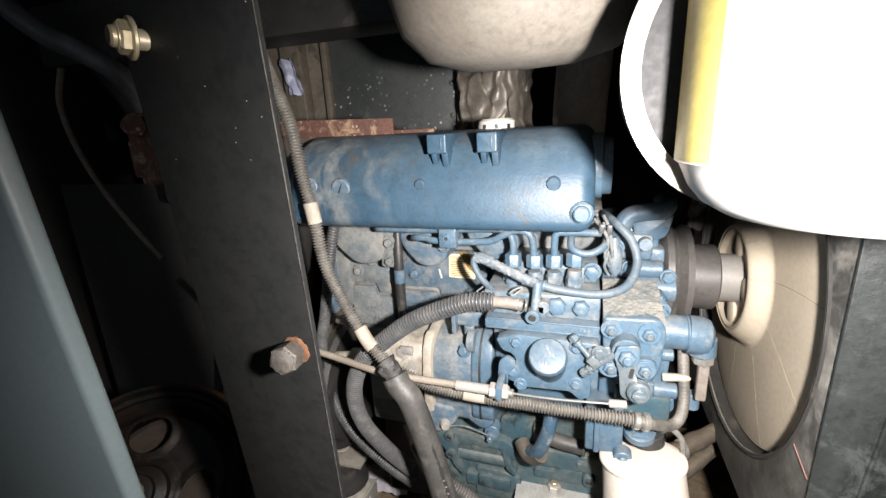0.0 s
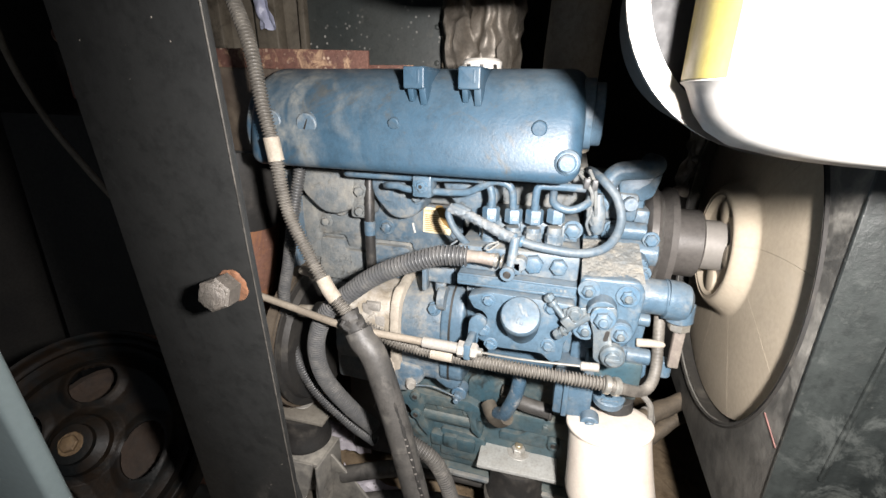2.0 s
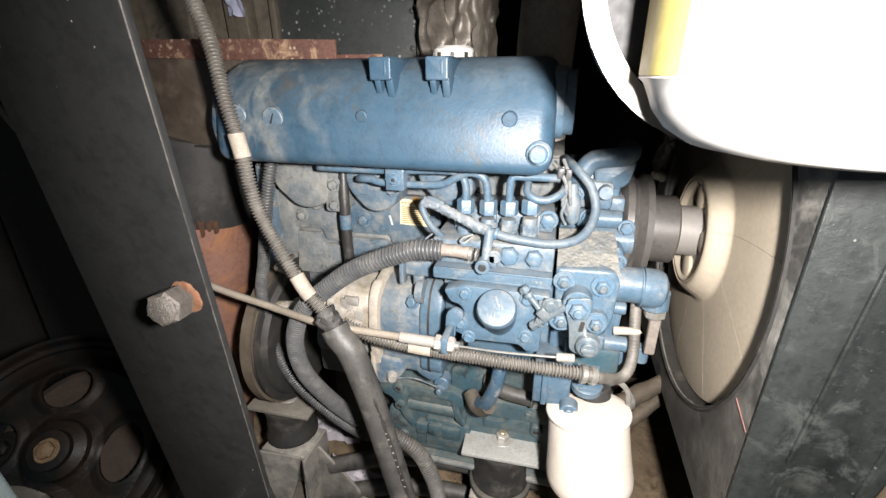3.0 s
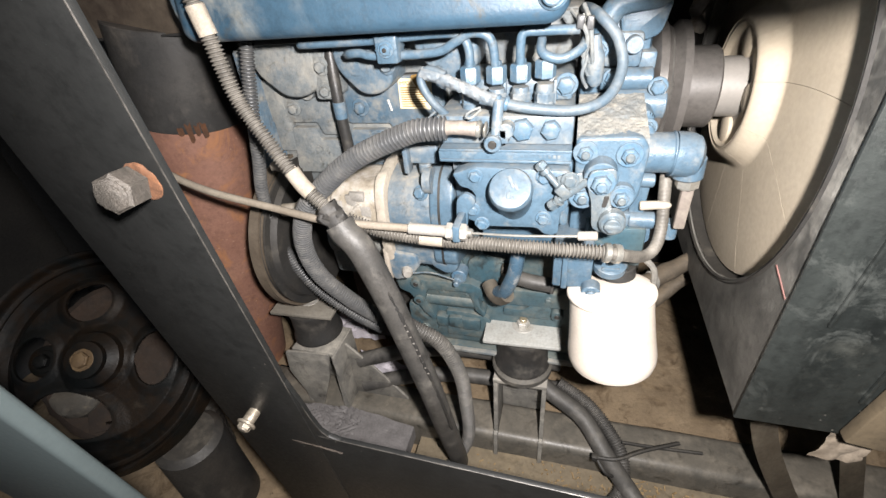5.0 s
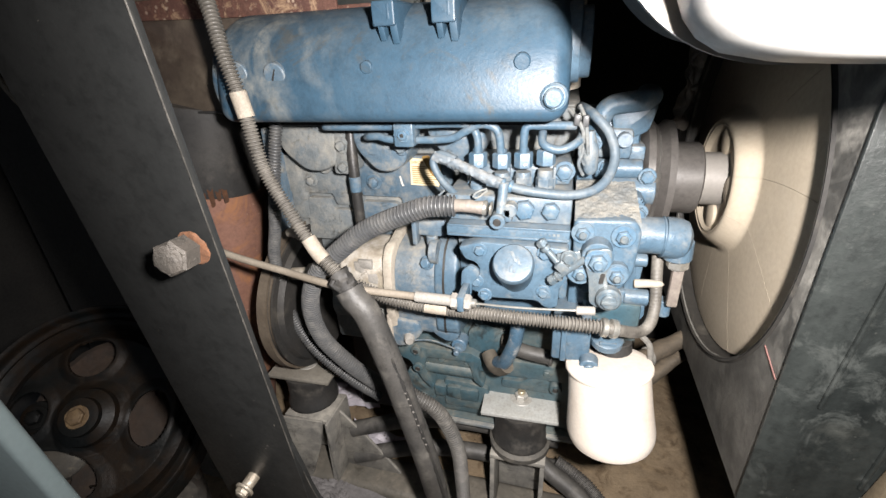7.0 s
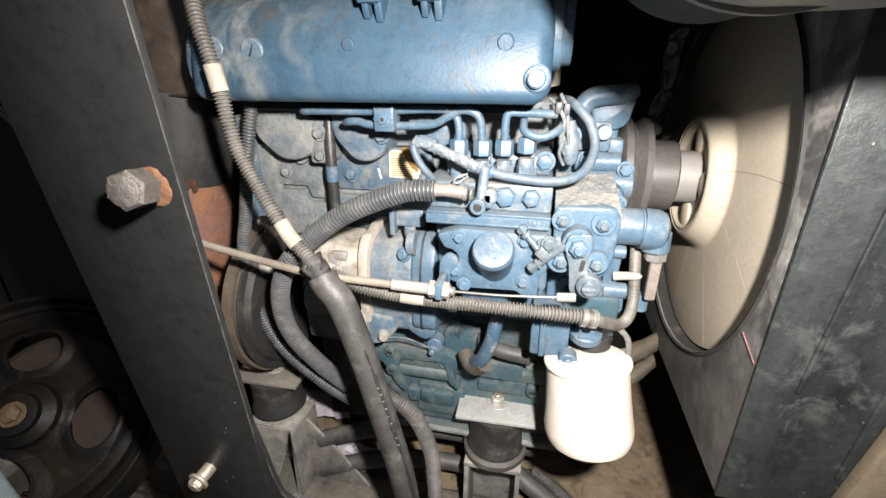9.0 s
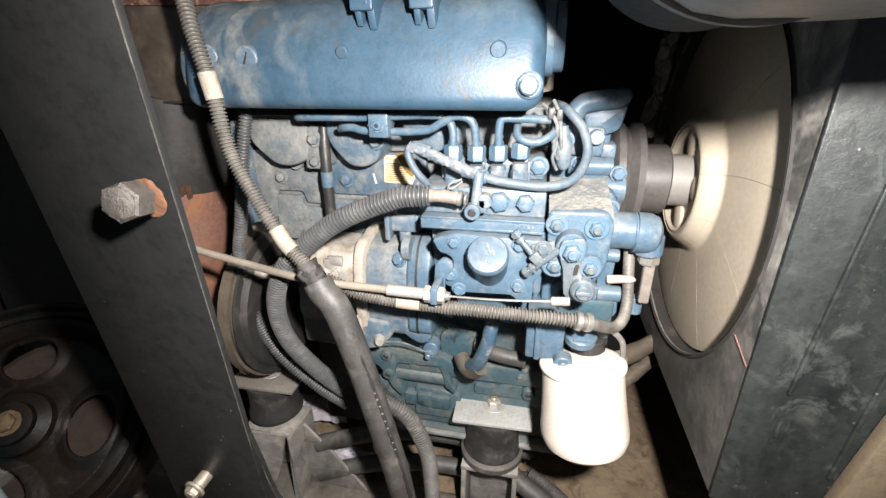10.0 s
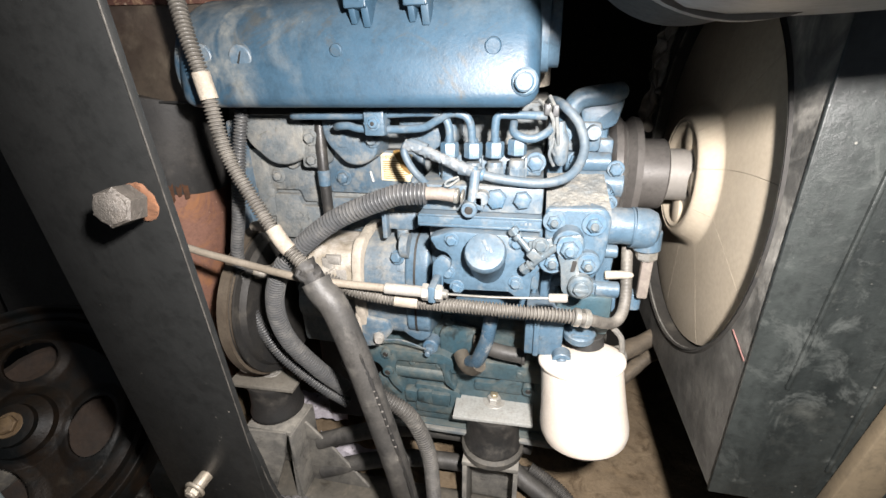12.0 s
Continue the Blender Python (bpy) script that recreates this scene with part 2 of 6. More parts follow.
WALL_BROWN = mat("grimy_brown_panel", (0.19, 0.165, 0.125), (0.11, 0.092, 0.07), 0.6, 0, 8, 0.2, 200, 0.3, grime=(14, 0.58, (0.05, 0.04, 0.03)))
RUST_DARK = mat("flaking_rust", (0.115, 0.050, 0.034), (0.075, 0.034, 0.026), 0.8, 0, 30, 0.5, 240, 0.1, (0.3, 0.2, 0.13), specks=(120, 0.3, (0.36, 0.27, 0.20)), grime=(42, 0.57, (0.31, 0.205, 0.125)))
SHELL = mat("dark_compartment", (0.016, 0.015, 0.014), (0.03, 0.027, 0.023), 0.8, 0, 8, 0.2, 160)
STAIN = mat("brown_stain", (0.16, 0.085, 0.018), (0.28, 0.17, 0.05), 0.8, 0, 120, 0.0, 300, sharp=0.1)
SOLENOID = mat("scraped_pale_paint", (0.27, 0.235, 0.18), (0.46, 0.43, 0.38), 0.7, 0, 45, 0.5, 300, 0.3, (0.26, 0.21, 0.155), sharp=0.08, grime=(60, 0.60, (0.07, 0.055, 0.04)))
STICKER = mat("cream_sticker", (0.72, 0.62, 0.42), (0.66, 0.55, 0.35), 0.55, 0, 30, 0.02, 200)
INK = mat("brown_ink", (0.20, 0.10, 0.02), (0.3, 0.16, 0.03), 0.8, 0, 60, 0.0, 200)
BOARD = mat("pale_board", (0.13, 0.10, 0.062), (0.095, 0.072, 0.043), 0.75, 0, 20, 0.2, 200, streak=(1, 1, 0.15))
BOOT = mat("tan_rubber_boot", (0.165, 0.138, 0.118), (0.22, 0.19, 0.165), 0.6, 0, 40, 0.2, 300, 0.35)
RIM = mat("dusty_brown_rim", (0.065, 0.048, 0.032), (0.11, 0.088, 0.064), 0.7, 0, 20, 0.3, 240, 0.2, (0.16, 0.13, 0.095))
DUSTY_HOSE = mat("dusty_brown_rubber", (0.11, 0.088, 0.06), (0.19, 0.16, 0.12), 0.75, 0, 20, 0.3, 240, 0.3, (0.25, 0.21, 0.155))
PAPER = mat("dirty_paper", (0.21, 0.175, 0.135), (0.14, 0.11, 0.08), 0.85, 0, 30, 0.3, 240, 0.4, (0.10, 0.08, 0.055))
# near-black that puts shade into the colour of whatever wears it
SHADE_BLACK = mat("shade_black", (0.0035, 0.0035, 0.004), (0.006, 0.006, 0.006), 0.7, 0, 20, 0.05, 200)
BRASS = mat("rusted_bolt_steel", (0.027, 0.024, 0.020), (0.058, 0.050, 0.042), 0.6, 0.2, 90, 0.6, 300, streak=(1, 1, 0.3), grime=(120, 0.6, (0.02, 0.018, 0.015)))
WELD = mat("scorched_weld", (0.018, 0.013, 0.009), (0.035, 0.025, 0.017), 0.8, 0, 60, 0.5, 240)
WORN = mat("worn_bare_edge", (0.07, 0.065, 0.058), (0.022, 0.021, 0.019), 0.45, 0.4, 60, 0.2, 300, sharp=0.1)
ZINC_DULL = mat("dull_zinc", (0.24, 0.215, 0.175), (0.13, 0.105, 0.075), 0.45, 0.5, 60, 0.3, 300)
ZINC_PALE = mat("pale_zinc", (0.46, 0.45, 0.42), (0.34, 0.32, 0.28), 0.5, 0.3, 60, 0.2, 300, 0.2)
GOLD = mat("yellow_zinc", (0.42, 0.33, 0.17), (0.5, 0.46, 0.38), 0.4, 0.6, 60, 0.1, 300)
FOIL = mat("crumpled_foil", (0.32, 0.29, 0.25), (0.19, 0.165, 0.135), 0.45, 0.4, 30, 0.6, 60)
CHALK = mat("pale_blue_chalk", (0.45, 0.58, 0.66), None, 0.8)
WHITE = mat("white_plastic", (0.60, 0.575, 0.53), (0.50, 0.475, 0.43), 0.45, 0, 20, 0.05, 200)


# ---- mesh helpers: each gives a bmesh in world metres ----
def box(x0, x1, y0, y1, z0, z1, bev=0.0015, seg=2):
    bm = bmesh.new()
    bmesh.ops.create_cube(bm, size=1)
    for v in bm.verts:
        v.co = Vector(((x0 + x1) / 2 + v.co.x * (x1 - x0), (y0 + y1) / 2 + v.co.y * (y1 - y0), (z0 + z1) / 2 + v.co.z * (z1 - z0)))
    if bev:
        bmesh.ops.bevel(bm, geom=bm.edges[:], offset=bev, segments=seg, profile=0.5, affect="EDGES")
    return bm


def prism(points, axis, lo, hi, bev=0.0015, seg=2, which="all"):
    """A flat outline, drawn out along an axis: (x, z) for y, (y, z) for x, (x, y) for z."""
    bm = bmesh.new()

    def place(a, b, c):
        return {"y": (a, c, b), "x": (c, a, b), "z": (a, b, c)}[axis]
    low = [bm.verts.new(place(a, b, lo)) for a, b in points]
    high = [bm.verts.new(place(a, b, hi)) for a, b in points]
    bm.faces.new(low), bm.faces.new(high[::-1])
    for i in range(len(points)):
        j = (i + 1) % len(points)
        bm.faces.new((low[j], low[i], high[i], high[j]))
    bmesh.ops.recalc_face_normals(bm, faces=bm.faces)
    if bev:
        if which == "low":
            edges = [e for e in bm.edges if all(v in low for v in e.verts)]
        elif which == "ends":
            edges = [e for e in bm.edges if all(v in low for v in e.verts) or all(v in high for v in e.verts)]
        else:
            edges = bm.edges[:]
        bmesh.ops.bevel(bm, geom=edges, offset=bev, segments=seg, profile=0.5, affect="EDGES")
    return bm


def rounded(points, r, n=4):
    """The outline with each corner rounded by r."""
    out = []
    for i, p in enumerate(points):
        p, a, b = Vector(p), Vector(points[i - 1]), Vector(points[(i + 1) % len(points)])
        u, v = (a - p), (b - p)
        k = min(r, u.length * 0.48, v.length * 0.48)
        s, e = p + u.normalized() * k, p + v.normalized() * k
        for j in range(n + 1):
            t = j / n
            out.append(tuple(s * (1 - t) ** 2 + p * 2 * t * (1 - t) + e * t * t))
    return out


def frame_of(d):
    d = Vector(d).normalized()
    a = d.orthogonal().normalized()
    if abs(d.z) < 0.99:
        a = d.cross(Vector((0, 0, 1))).normalized()
    return d, a, d.cross(a).normalized()


def lathe(p, d, profile, seg=28, start=0.0):
    """A turned shape: (distance along d from p, radius) pairs, closed at both ends."""
    bm = bmesh.new()
    p = Vector(p)
    d, a, b = frame_of(d)
    rings = []
    for s, r in profile:
        rings.append([bm.verts.new(p + d * s + (a * math.cos(w) + b * math.sin(w)) * max(r, 1e-5))
                      for w in (start + 2 * math.pi * k / seg for k in range(seg))])
    for q, w in zip(rings, rings[1:]):
        for k in range(seg):
            bm.faces.new((q[k], q[(k + 1) % seg], w[(k + 1) % seg], w[k]))
    bm.faces.new(rings[0][::-1]), bm.faces.new(rings[-1])
    bmesh.ops.recalc_face_normals(bm, faces=bm.faces)
    return bm


def cyl(p0, p1, r, r1=None, bev=0.001, seg=24):
    p0, p1 = Vector(p0), Vector(p1)
    length, r1 = (p1 - p0).length, r if r1 is None else r1
    return lathe(p0, p1 - p0, [(0, r - bev), (bev, r), (length - bev, r1), (length, r1 - bev)], seg)


def pipe_wall(p0, p1, r, inner, seg=40):
    """An open tube with a wall."""
    p0, p1 = Vector(p0), Vector(p1)
    n = (p1 - p0).length
    bm = lathe(p0, p1 - p0, [(0, inner), (0, r), (n, r), (n, inner)], seg)
    caps = [f for f in bm.faces if len(f.verts) > 4]
    bmesh.ops.delete(bm, geom=caps, context="FACES_ONLY")
    last = lathe(p0, p1 - p0, [(0, inner), (n, inner)], seg)
    bmesh.ops.delete(last, geom=[f for f in last.faces if len(f.verts) > 4], context="FACES_ONLY")
    bmesh.ops.reverse_faces(last, faces=last.faces[:])
    return join(bm, last)


def hexagon(p, d, r, h, washer=0.0, turn=0.2):
    """A bolt head with a chamfered hexagon and a washer."""
    parts, p, d = [], Vector(p), Vector(d).normalized()
    if washer:
        parts.append(cyl(p, p + d * 0.0025, washer, None, 0.0006, 18))
    parts.append(lathe(p, d, [(0.0, r), (h - r * 0.14, r), (h, r * 0.86)], 6, turn))
    parts.append(lathe(p, d, [(0.0, r * 0.8), (h + 0.0004, r * 0.78), (h + 0.0008, r * 0.7)], 14))
    return join(*parts)


def join(*bms):
    out = bms[0]
    for other in bms[1:]:
        me = bpy.data.meshes.new("t")
        other.to_mesh(me)
        out.from_mesh(me)
        bpy.data.meshes.remove(me)
        other.free()
    return out


def smooth_path(points, step=0.004):
    """Even points along a curve through the given ones."""
    p = [Vector(q) for q in points]
    p = [p[0] * 2 - p[1]] + p + [p[-1] * 2 - p[-2]]
    dense = []
    for i in range(1, len(p) - 2):
        a, b, c, e = p[i - 1], p[i], p[i + 1], p[i + 2]
        for k in range(24):
            t = k / 24
            dense.append(0.5 * ((2 * b) + (c - a) * t + (2 * a - 5 * b + 4 * c - e) * t * t + (3 * b - a - 3 * c + e) * t ** 3))
    dense.append(p[-2])
    out, left = [dense[0]], step
    for a, b in zip(dense, dense[1:]):
        n = (b - a).length
        while left <= n:
            out.append(a + (b - a) * (left / n))
            left += step
        left -= n
    return out


def tube(points, r, seg=12, ridge=0.0, pitch=0.0045, step=0.005):
    """A hose along a curve; with a ridge it is corrugated."""
    bm = bmesh.new()
    path = smooth_path(points, pitch / 4 if ridge else step)
    up, rings = None, []
    for i, q in enumerate(path):
        d = (path[min(i + 1, len(path) - 1)] - path[max(i - 1, 0)]).normalized()
        up = d.orthogonal().normalized() if up is None else (up - d * up.dot(d)).normalized()
        side = d.cross(up)
        rr = r + (ridge * (0.0, 0.9, 1.0, 0.1)[i % 4] - ridge * 0.5 if ridge else 0.0)
        rings.append([bm.verts.new(q + (up * math.cos(w) + side * math.sin(w)) * rr) for w in (2 * math.pi * k / seg for k in range(seg))])
    for a, b in zip(rings, rings[1:]):
        for k in range(seg):
            bm.faces.new((a[k], a[(k + 1) % seg], b[(k + 1) % seg], b[k]))
    bm.faces.new(rings[0][::-1]), bm.faces.new(rings[-1])
    bmesh.ops.recalc_face_normals(bm, faces=bm.faces)
    return bm


def thing(name, at, label, category, group="", kind=""):
    ob = new(name)
    ob.location = at
    ob.empty_display_size = 0.02
    return tagged(ob, label, category, group, kind)


def mesh_of(name, bm, material, angle=35):
    me = bpy.data.meshes.new(name)
    bm.to_mesh(me)
    bm.free()
    me.materials.append(material)
    me.polygons.foreach_set("use_smooth", [True] * len(me.polygons))
    me.set_sharp_from_angle(angle=radians(angle))
    return me


def part(name, bm, material, parent, label="", angle=35):
    ob = new(name, mesh_of(name, bm, material, angle))
    ob.parent = parent
    if parent.type == "EMPTY":
        ob.matrix_parent_inverse = Matrix.Translation(parent.location).inverted()
    return tagged(ob, label)


def solid(name, bm, material, label, category, group="", kind="", angle=35):
    return tagged(new(name, mesh_of(name, bm, material, angle)), label, category, group, kind)


def turned(bm, m):
    bmesh.ops.transform(bm, matrix=m, verts=bm.verts)
    return bm


def rough_up(bm, size, amount, seed=0.0):
    for v in bm.verts:
        v.co += noise.noise_vector(v.co / size + Vector((seed, seed, seed))) * amount
    return bm


# ---- the compartment ----
FLOOR_Z = -0.15


def compartment():
    # walls, ceiling and floor close the place round the camera
    bm = bmesh.new()
    bmesh.ops.create_grid(bm, x_segments=150, y_segments=150, size=0.95)
    for v in bm.verts:
        v.co.x -= 0.2
        v.co.y += 0.35
        v.co.z = FLOOR_Z + 0.006 * noise.noise(v.co * 9) + 0.003 * noise.noise(v.co * 40)
    solid("floor", bm, FLOOR, "compartment floor caked with brown dirt and wood dust", "floor", kind="structure")
    solid("ceiling", box(-1.2, 0.8, 0.30, 1.35, 1.12, 1.14), SHELL, "dark underside of the hood", "ceiling", kind="structure")
    for name, size in (("wall_back", (-1.2, 0.8, 1.3, 1.33, -0.2, 1.12)), ("wall_left", (-1.2, -1.17, -0.62, 1.3, -0.2, 1.12)), ("wall_right", (0.77, 0.8, -0.62, 1.3, -0.2, 1.12))):
        solid(name, box(*size), SHELL, "dark grimy steel wall of the compartment", "wall", kind="structure")


compartment()


def back_panels():
    # sheet metal seen over the engine
    bp = thing("back_panel", (-0.28, 1.02, 0.6), "dark green-grey sheet panel spattered with pale specks", "panel")
    part("sheet", box(-0.43, -0.135, 1.02, 1.03, 0.60, 1.0), WALL, bp)
    part("edge_flange", box(-0.425, -0.412, 1.005, 1.021, 0.60, 1.0, 0.002), WALL_BROWN, bp, "brown folded edge")
    for z in (0.72, 0.78, 0.84, 0.90):
        part("rivet", lathe((-0.150, 1.02, z), (0, -1, 0), [(0, 0.005), (0.002, 0.0045), (0.003, 0.002)], 12), WALL, bp)
    solid("corner_strip", prism(rounded([(-0.132, 0.6), (-0.118, 0.6), (-0.118, 1.0), (-0.132, 1.0)], 0.003), "y", 0.99, 1.025), WALL_BROWN, "brown painted corner strip beside the panel", "trim")
    ob = thing("inner_wall_panel", (-0.6, 1.0, 0.6), "grimy brown ribbed sheet metal panel", "panel")
    part("sheet", box(-0.95, -0.44, 1.03, 1.045, 0.5, 1.05), WALL_BROWN, ob)
    for x in (-0.49, -0.62, -0.76):
        part("rib", prism(rounded([(x - 0.025, 0.52), (x + 0.025, 0.52), (x + 0.014, 1.04), (x - 0.036, 1.04)], 0.006), "y", 1.0, 1.03, 0.004), WALL_BROWN, ob)
    bm = bmesh.new()
    bmesh.ops.create_grid(bm, x_segments=40, y_segments=40, size=0.5)
    for v in bm.verts:
        x, z = v.co.x, v.co.y
        v.co = Vector((-0.05 + x * 0.13, 0.95 + 0.05 * noise.noise(Vector((x * 7, z * 5, 1))), 0.78 + z * 0.32))
        v.co += noise.noise_vector(v.co * 45) * 0.008
    ret = bmesh.ops.solidify(bm, geom=bm.faces[:], thickness=0.003)
    solid("foil_sheet", bm, FOIL, "crumpled dusty foil heat shield hanging behind the engine", "heat shield", angle=60)


back_panels()


# ---- the frame: post, cross bar and the nearer door post ----
def big_bolt(parent, p, d, r, h, shank):
    p, d = Vector(p), Vector(d).normalized()
    b = part("bolt", hexagon(p + d * shank, d, r, h, 0, 0.35), BRASS, parent, "large scored hexagon bolt head")
    part("shank", cyl(p, p + d * (shank + 0.002), r * 0.5), RUST_BOLD, b, "orange rusted shank")
    return b


def frame_post():
    ob = thing("steel_post", (-0.085, 0.448, FLOOR_Z), "black painted angle steel post with scratches and rusty bolt", "post")
    # the post leans: x across its face, y up along it, z out of it, from a point on its inner edge
    up = Vector((0.0523, -0.119, 1.0)).normalized()
    across = Vector((0.0872, -0.0013, 0.0)).normalized()
    m = Matrix((across, up, across.cross(up))).transposed().to_4x4()
    m.translation = (-0.0511, 0.3721, 0.5)
    part("flange", turned(box(-0.0872, 0.0, -0.655, 0.60, -0.005, 0.0, 0.0012), m), POST, ob)
    part("web", turned(box(-0.0872, -0.0822, -0.655, 0.60, -0.052, -0.005, 0.0012), m), POST, ob)
    part("worn_edge", turned(tube([(0.0002, -0.115, -0.0002), (0.0002, 0.2, -0.0002), (0.0002, 0.59, -0.0002)], 0.0004, 6, 0, 0, 0.02), m), WORN, ob, "bare steel along the worn edge")
    big_bolt(ob, (-0.0618, 0.3645, 0.5668), (0.24, -1, 0.15), 0.0091, 0.0125, 0.0078)
    part("rust_ring", rough_up(turned(lathe((-0.0142, 0.0672, -0.0002), (0, 0, 1), [(0, 0.0100), (0.0009, 0.0092), (0.0014, 0.006), (0.0015, 0.0)], 40), m), 0.005, 0.0011), RUST_BOLD, ob, "orange rust round the bolt")
    s, d = Vector((-0.1065, 0.3912, 0.345)), Vector((-0.10, -1, -0.16)).normalized()
    b = part("small_bolt", hexagon(s + d * 0.010, d, 0.0054, 0.006, 0.0078), ZINC_DULL, ob, "dull zinc flange bolt")
    part("shank", cyl(s - d * 0.002, s + d * 0.011, 0.0050), ZINC_DULL, b)
    s = Vector((-0.110, 0.3436, 0.748))
    d = Vector((-0.42, -1, 0.05)).normalized()
    b = part("small_bolt", hexagon(s + d * 0.004, d, 0.0082, 0.007, 0.0105), GOLD, ob, "dull yellow zinc nut on a stud")
    part("shank", cyl(s - d * 0.003, s + d * 0.0145, 0.0052), GOLD, b)
    bar = thing("cross_bar", (0.1, 0.40, 0.23), "black angle steel cross bar welded to the foot of the post", "bar")
    outline = [(0.0, -0.100), (0.0040, -0.130), (0.0055, -0.150), (0.0090, -0.170), (0.0140, -0.1775), (0.024, -0.1808), (0.78, -0.1808), (0.78, -0.40), (-0.02, -0.40), (-0.02, -0.10)]
    part("face", turned(prism(outline, "z", -0.0048, -0.0008, 0.0004), m), POST, bar)
    part("worn_edge", turned(tube([(0.0040, -0.132, -0.001), (0.0058, -0.152, -0.001), (0.0092, -0.170, -0.001), (0.0142, -0.1775, -0.001), (0.025, -0.1806, -0.001), (0.30, -0.1808, -0.001), (0.76, -0.1808, -0.001)], 0.0005, 6, 0, 0, 0.008), m), WORN, bar, "bare steel along the worn edge")
    part("ledge", turned(box(0.0, 0.78, -0.40, -0.395, -0.030, -0.005, 0.0012), m), POST, bar)
    part("weld", rough_up(turned(tube([(-0.026, -0.1985, 0.0), (-0.004, -0.1990, 0.0004), (0.024, -0.2030, 0.0)], 0.0007, 8, 0, 0, 0.003), m), 0.004, 0.0008), WELD, bar, "rough brown weld bead")
    near = thing("door_post", (-0.16, 0.31, FLOOR_Z), "smooth grey-green painted door post of the machine", "post")
    bm = bmesh.new()
    for k, (z, x, y) in enumerate(((FLOOR_Z - 0.005, -0.190, 0.368), (1.1, -0.068, 0.233))):
        bm.verts.new((x, y - 0.010, z)), bm.verts.new((x - 0.13, y - 0.02, z)), bm.verts.new((x - 0.13, y + 0.01, z)), bm.verts.new((x, y, z))
    v = list(bm.verts)
    bm.faces.new(v[:4]), bm.faces.new(v[4:])
    for i in range(4):
        j = (i + 1) % 4
        bm.faces.new((v[i], v[j], v[j + 4], v[i + 4]))
    bmesh.ops.recalc_face_normals(bm, faces=bm.faces)
    bmesh.ops.bevel(bm, geom=bm.edges[:], offset=0.003, segments=3, profile=0.5, affect="EDGES")
    part("channel", bm, PANEL, near)


frame_post()


# ---- exhaust tube and brown box at the flywheel end ----
def exhaust():
    ob = thing("exhaust_tube", (-0.40, 0.74, FLOOR_Z), "thick rusty vertical steel tube with a scorched black top", "exhaust pipe")
    a, b = Vector((-0.392, 0.75, 0.60)), Vector((-0.528, 0.75, -0.07))
    d = (b - a).normalized()
    cut = a + d * 0.125
    part("tube", cyl(cut, b, 0.076, None, 0.001, 48), RUST, ob)
    part("sleeve", cyl(a, cut + d * 0.002, 0.0772, None, 0.001, 48), SLEEVE, ob, "scorched black painted sleeve")
    for k, (w, hgt) in enumerate(((20, 0.020), (27, 0.012), (33, 0.017), (12, 0.008))):
        q = cut + Vector((0.0775 * math.sin(radians(w + 18)), -0.0775 * math.cos(radians(w + 18)), -0.004))
        part("rust_stain", rough_up(turned(prism(rounded([(-0.003, -hgt), (0.003, -hgt * 0.8), (0.004, hgt * 0.6), (-0.004, hgt * 0.5)], 0.003), "y", -0.0006, 0.0006, 0), Matrix.Translation(q) @ Matrix.Rotation(radians(w + 18), 4, "Z")), 0.006, 0.0012), RUST_BOLD, ob)
    bx = thing("heat_box", (-0.32, 0.74, 0.59), "scuffed brown sheet metal heat box with rusty top edge", "heat shield")
    part("side", prism(rounded([(-0.47, 0.588), (-0.20, 0.588), (-0.20, 0.705), (-0.44, 0.712)], 0.006), "y", 0.69, 0.86, 0.002), BROWN, bx)
    part("seam", box(-0.46, -0.25, 0.6865, 0.69, 0.5865, 0.5895, 0.0006), BLACK, bx)
    part("top_strip", rough_up(prism([(-0.40, 0.697), (-0.26, 0.693), (-0.129, 0.692), (-0.129, 0.712), (-0.26, 0.715), (-0.40, 0.718)], "y", 0.685, 0.689, 0.0008), 0.02, 0.0012), RUST_DARK, bx, "flaking rusty flat strip")
    part("low_strip", rough_up(box(-0.132, -0.075, 0.690, 0.694, 0.685, 0.697, 0.0008), 0.02, 0.0012), RUST_DARK, bx, "flaking rusty flat strip")
    part("bracket", box(-0.425, -0.395, 0.684, 0.69, 0.572, 0.592), RUST_BOLD, bx)


exhaust()


# ---- the engine ----
engine = thing("engine", (-0.05, 0.72, 0.10), "blue four-cylinder diesel engine, dusty and oily, on rubber mounts", "engine")


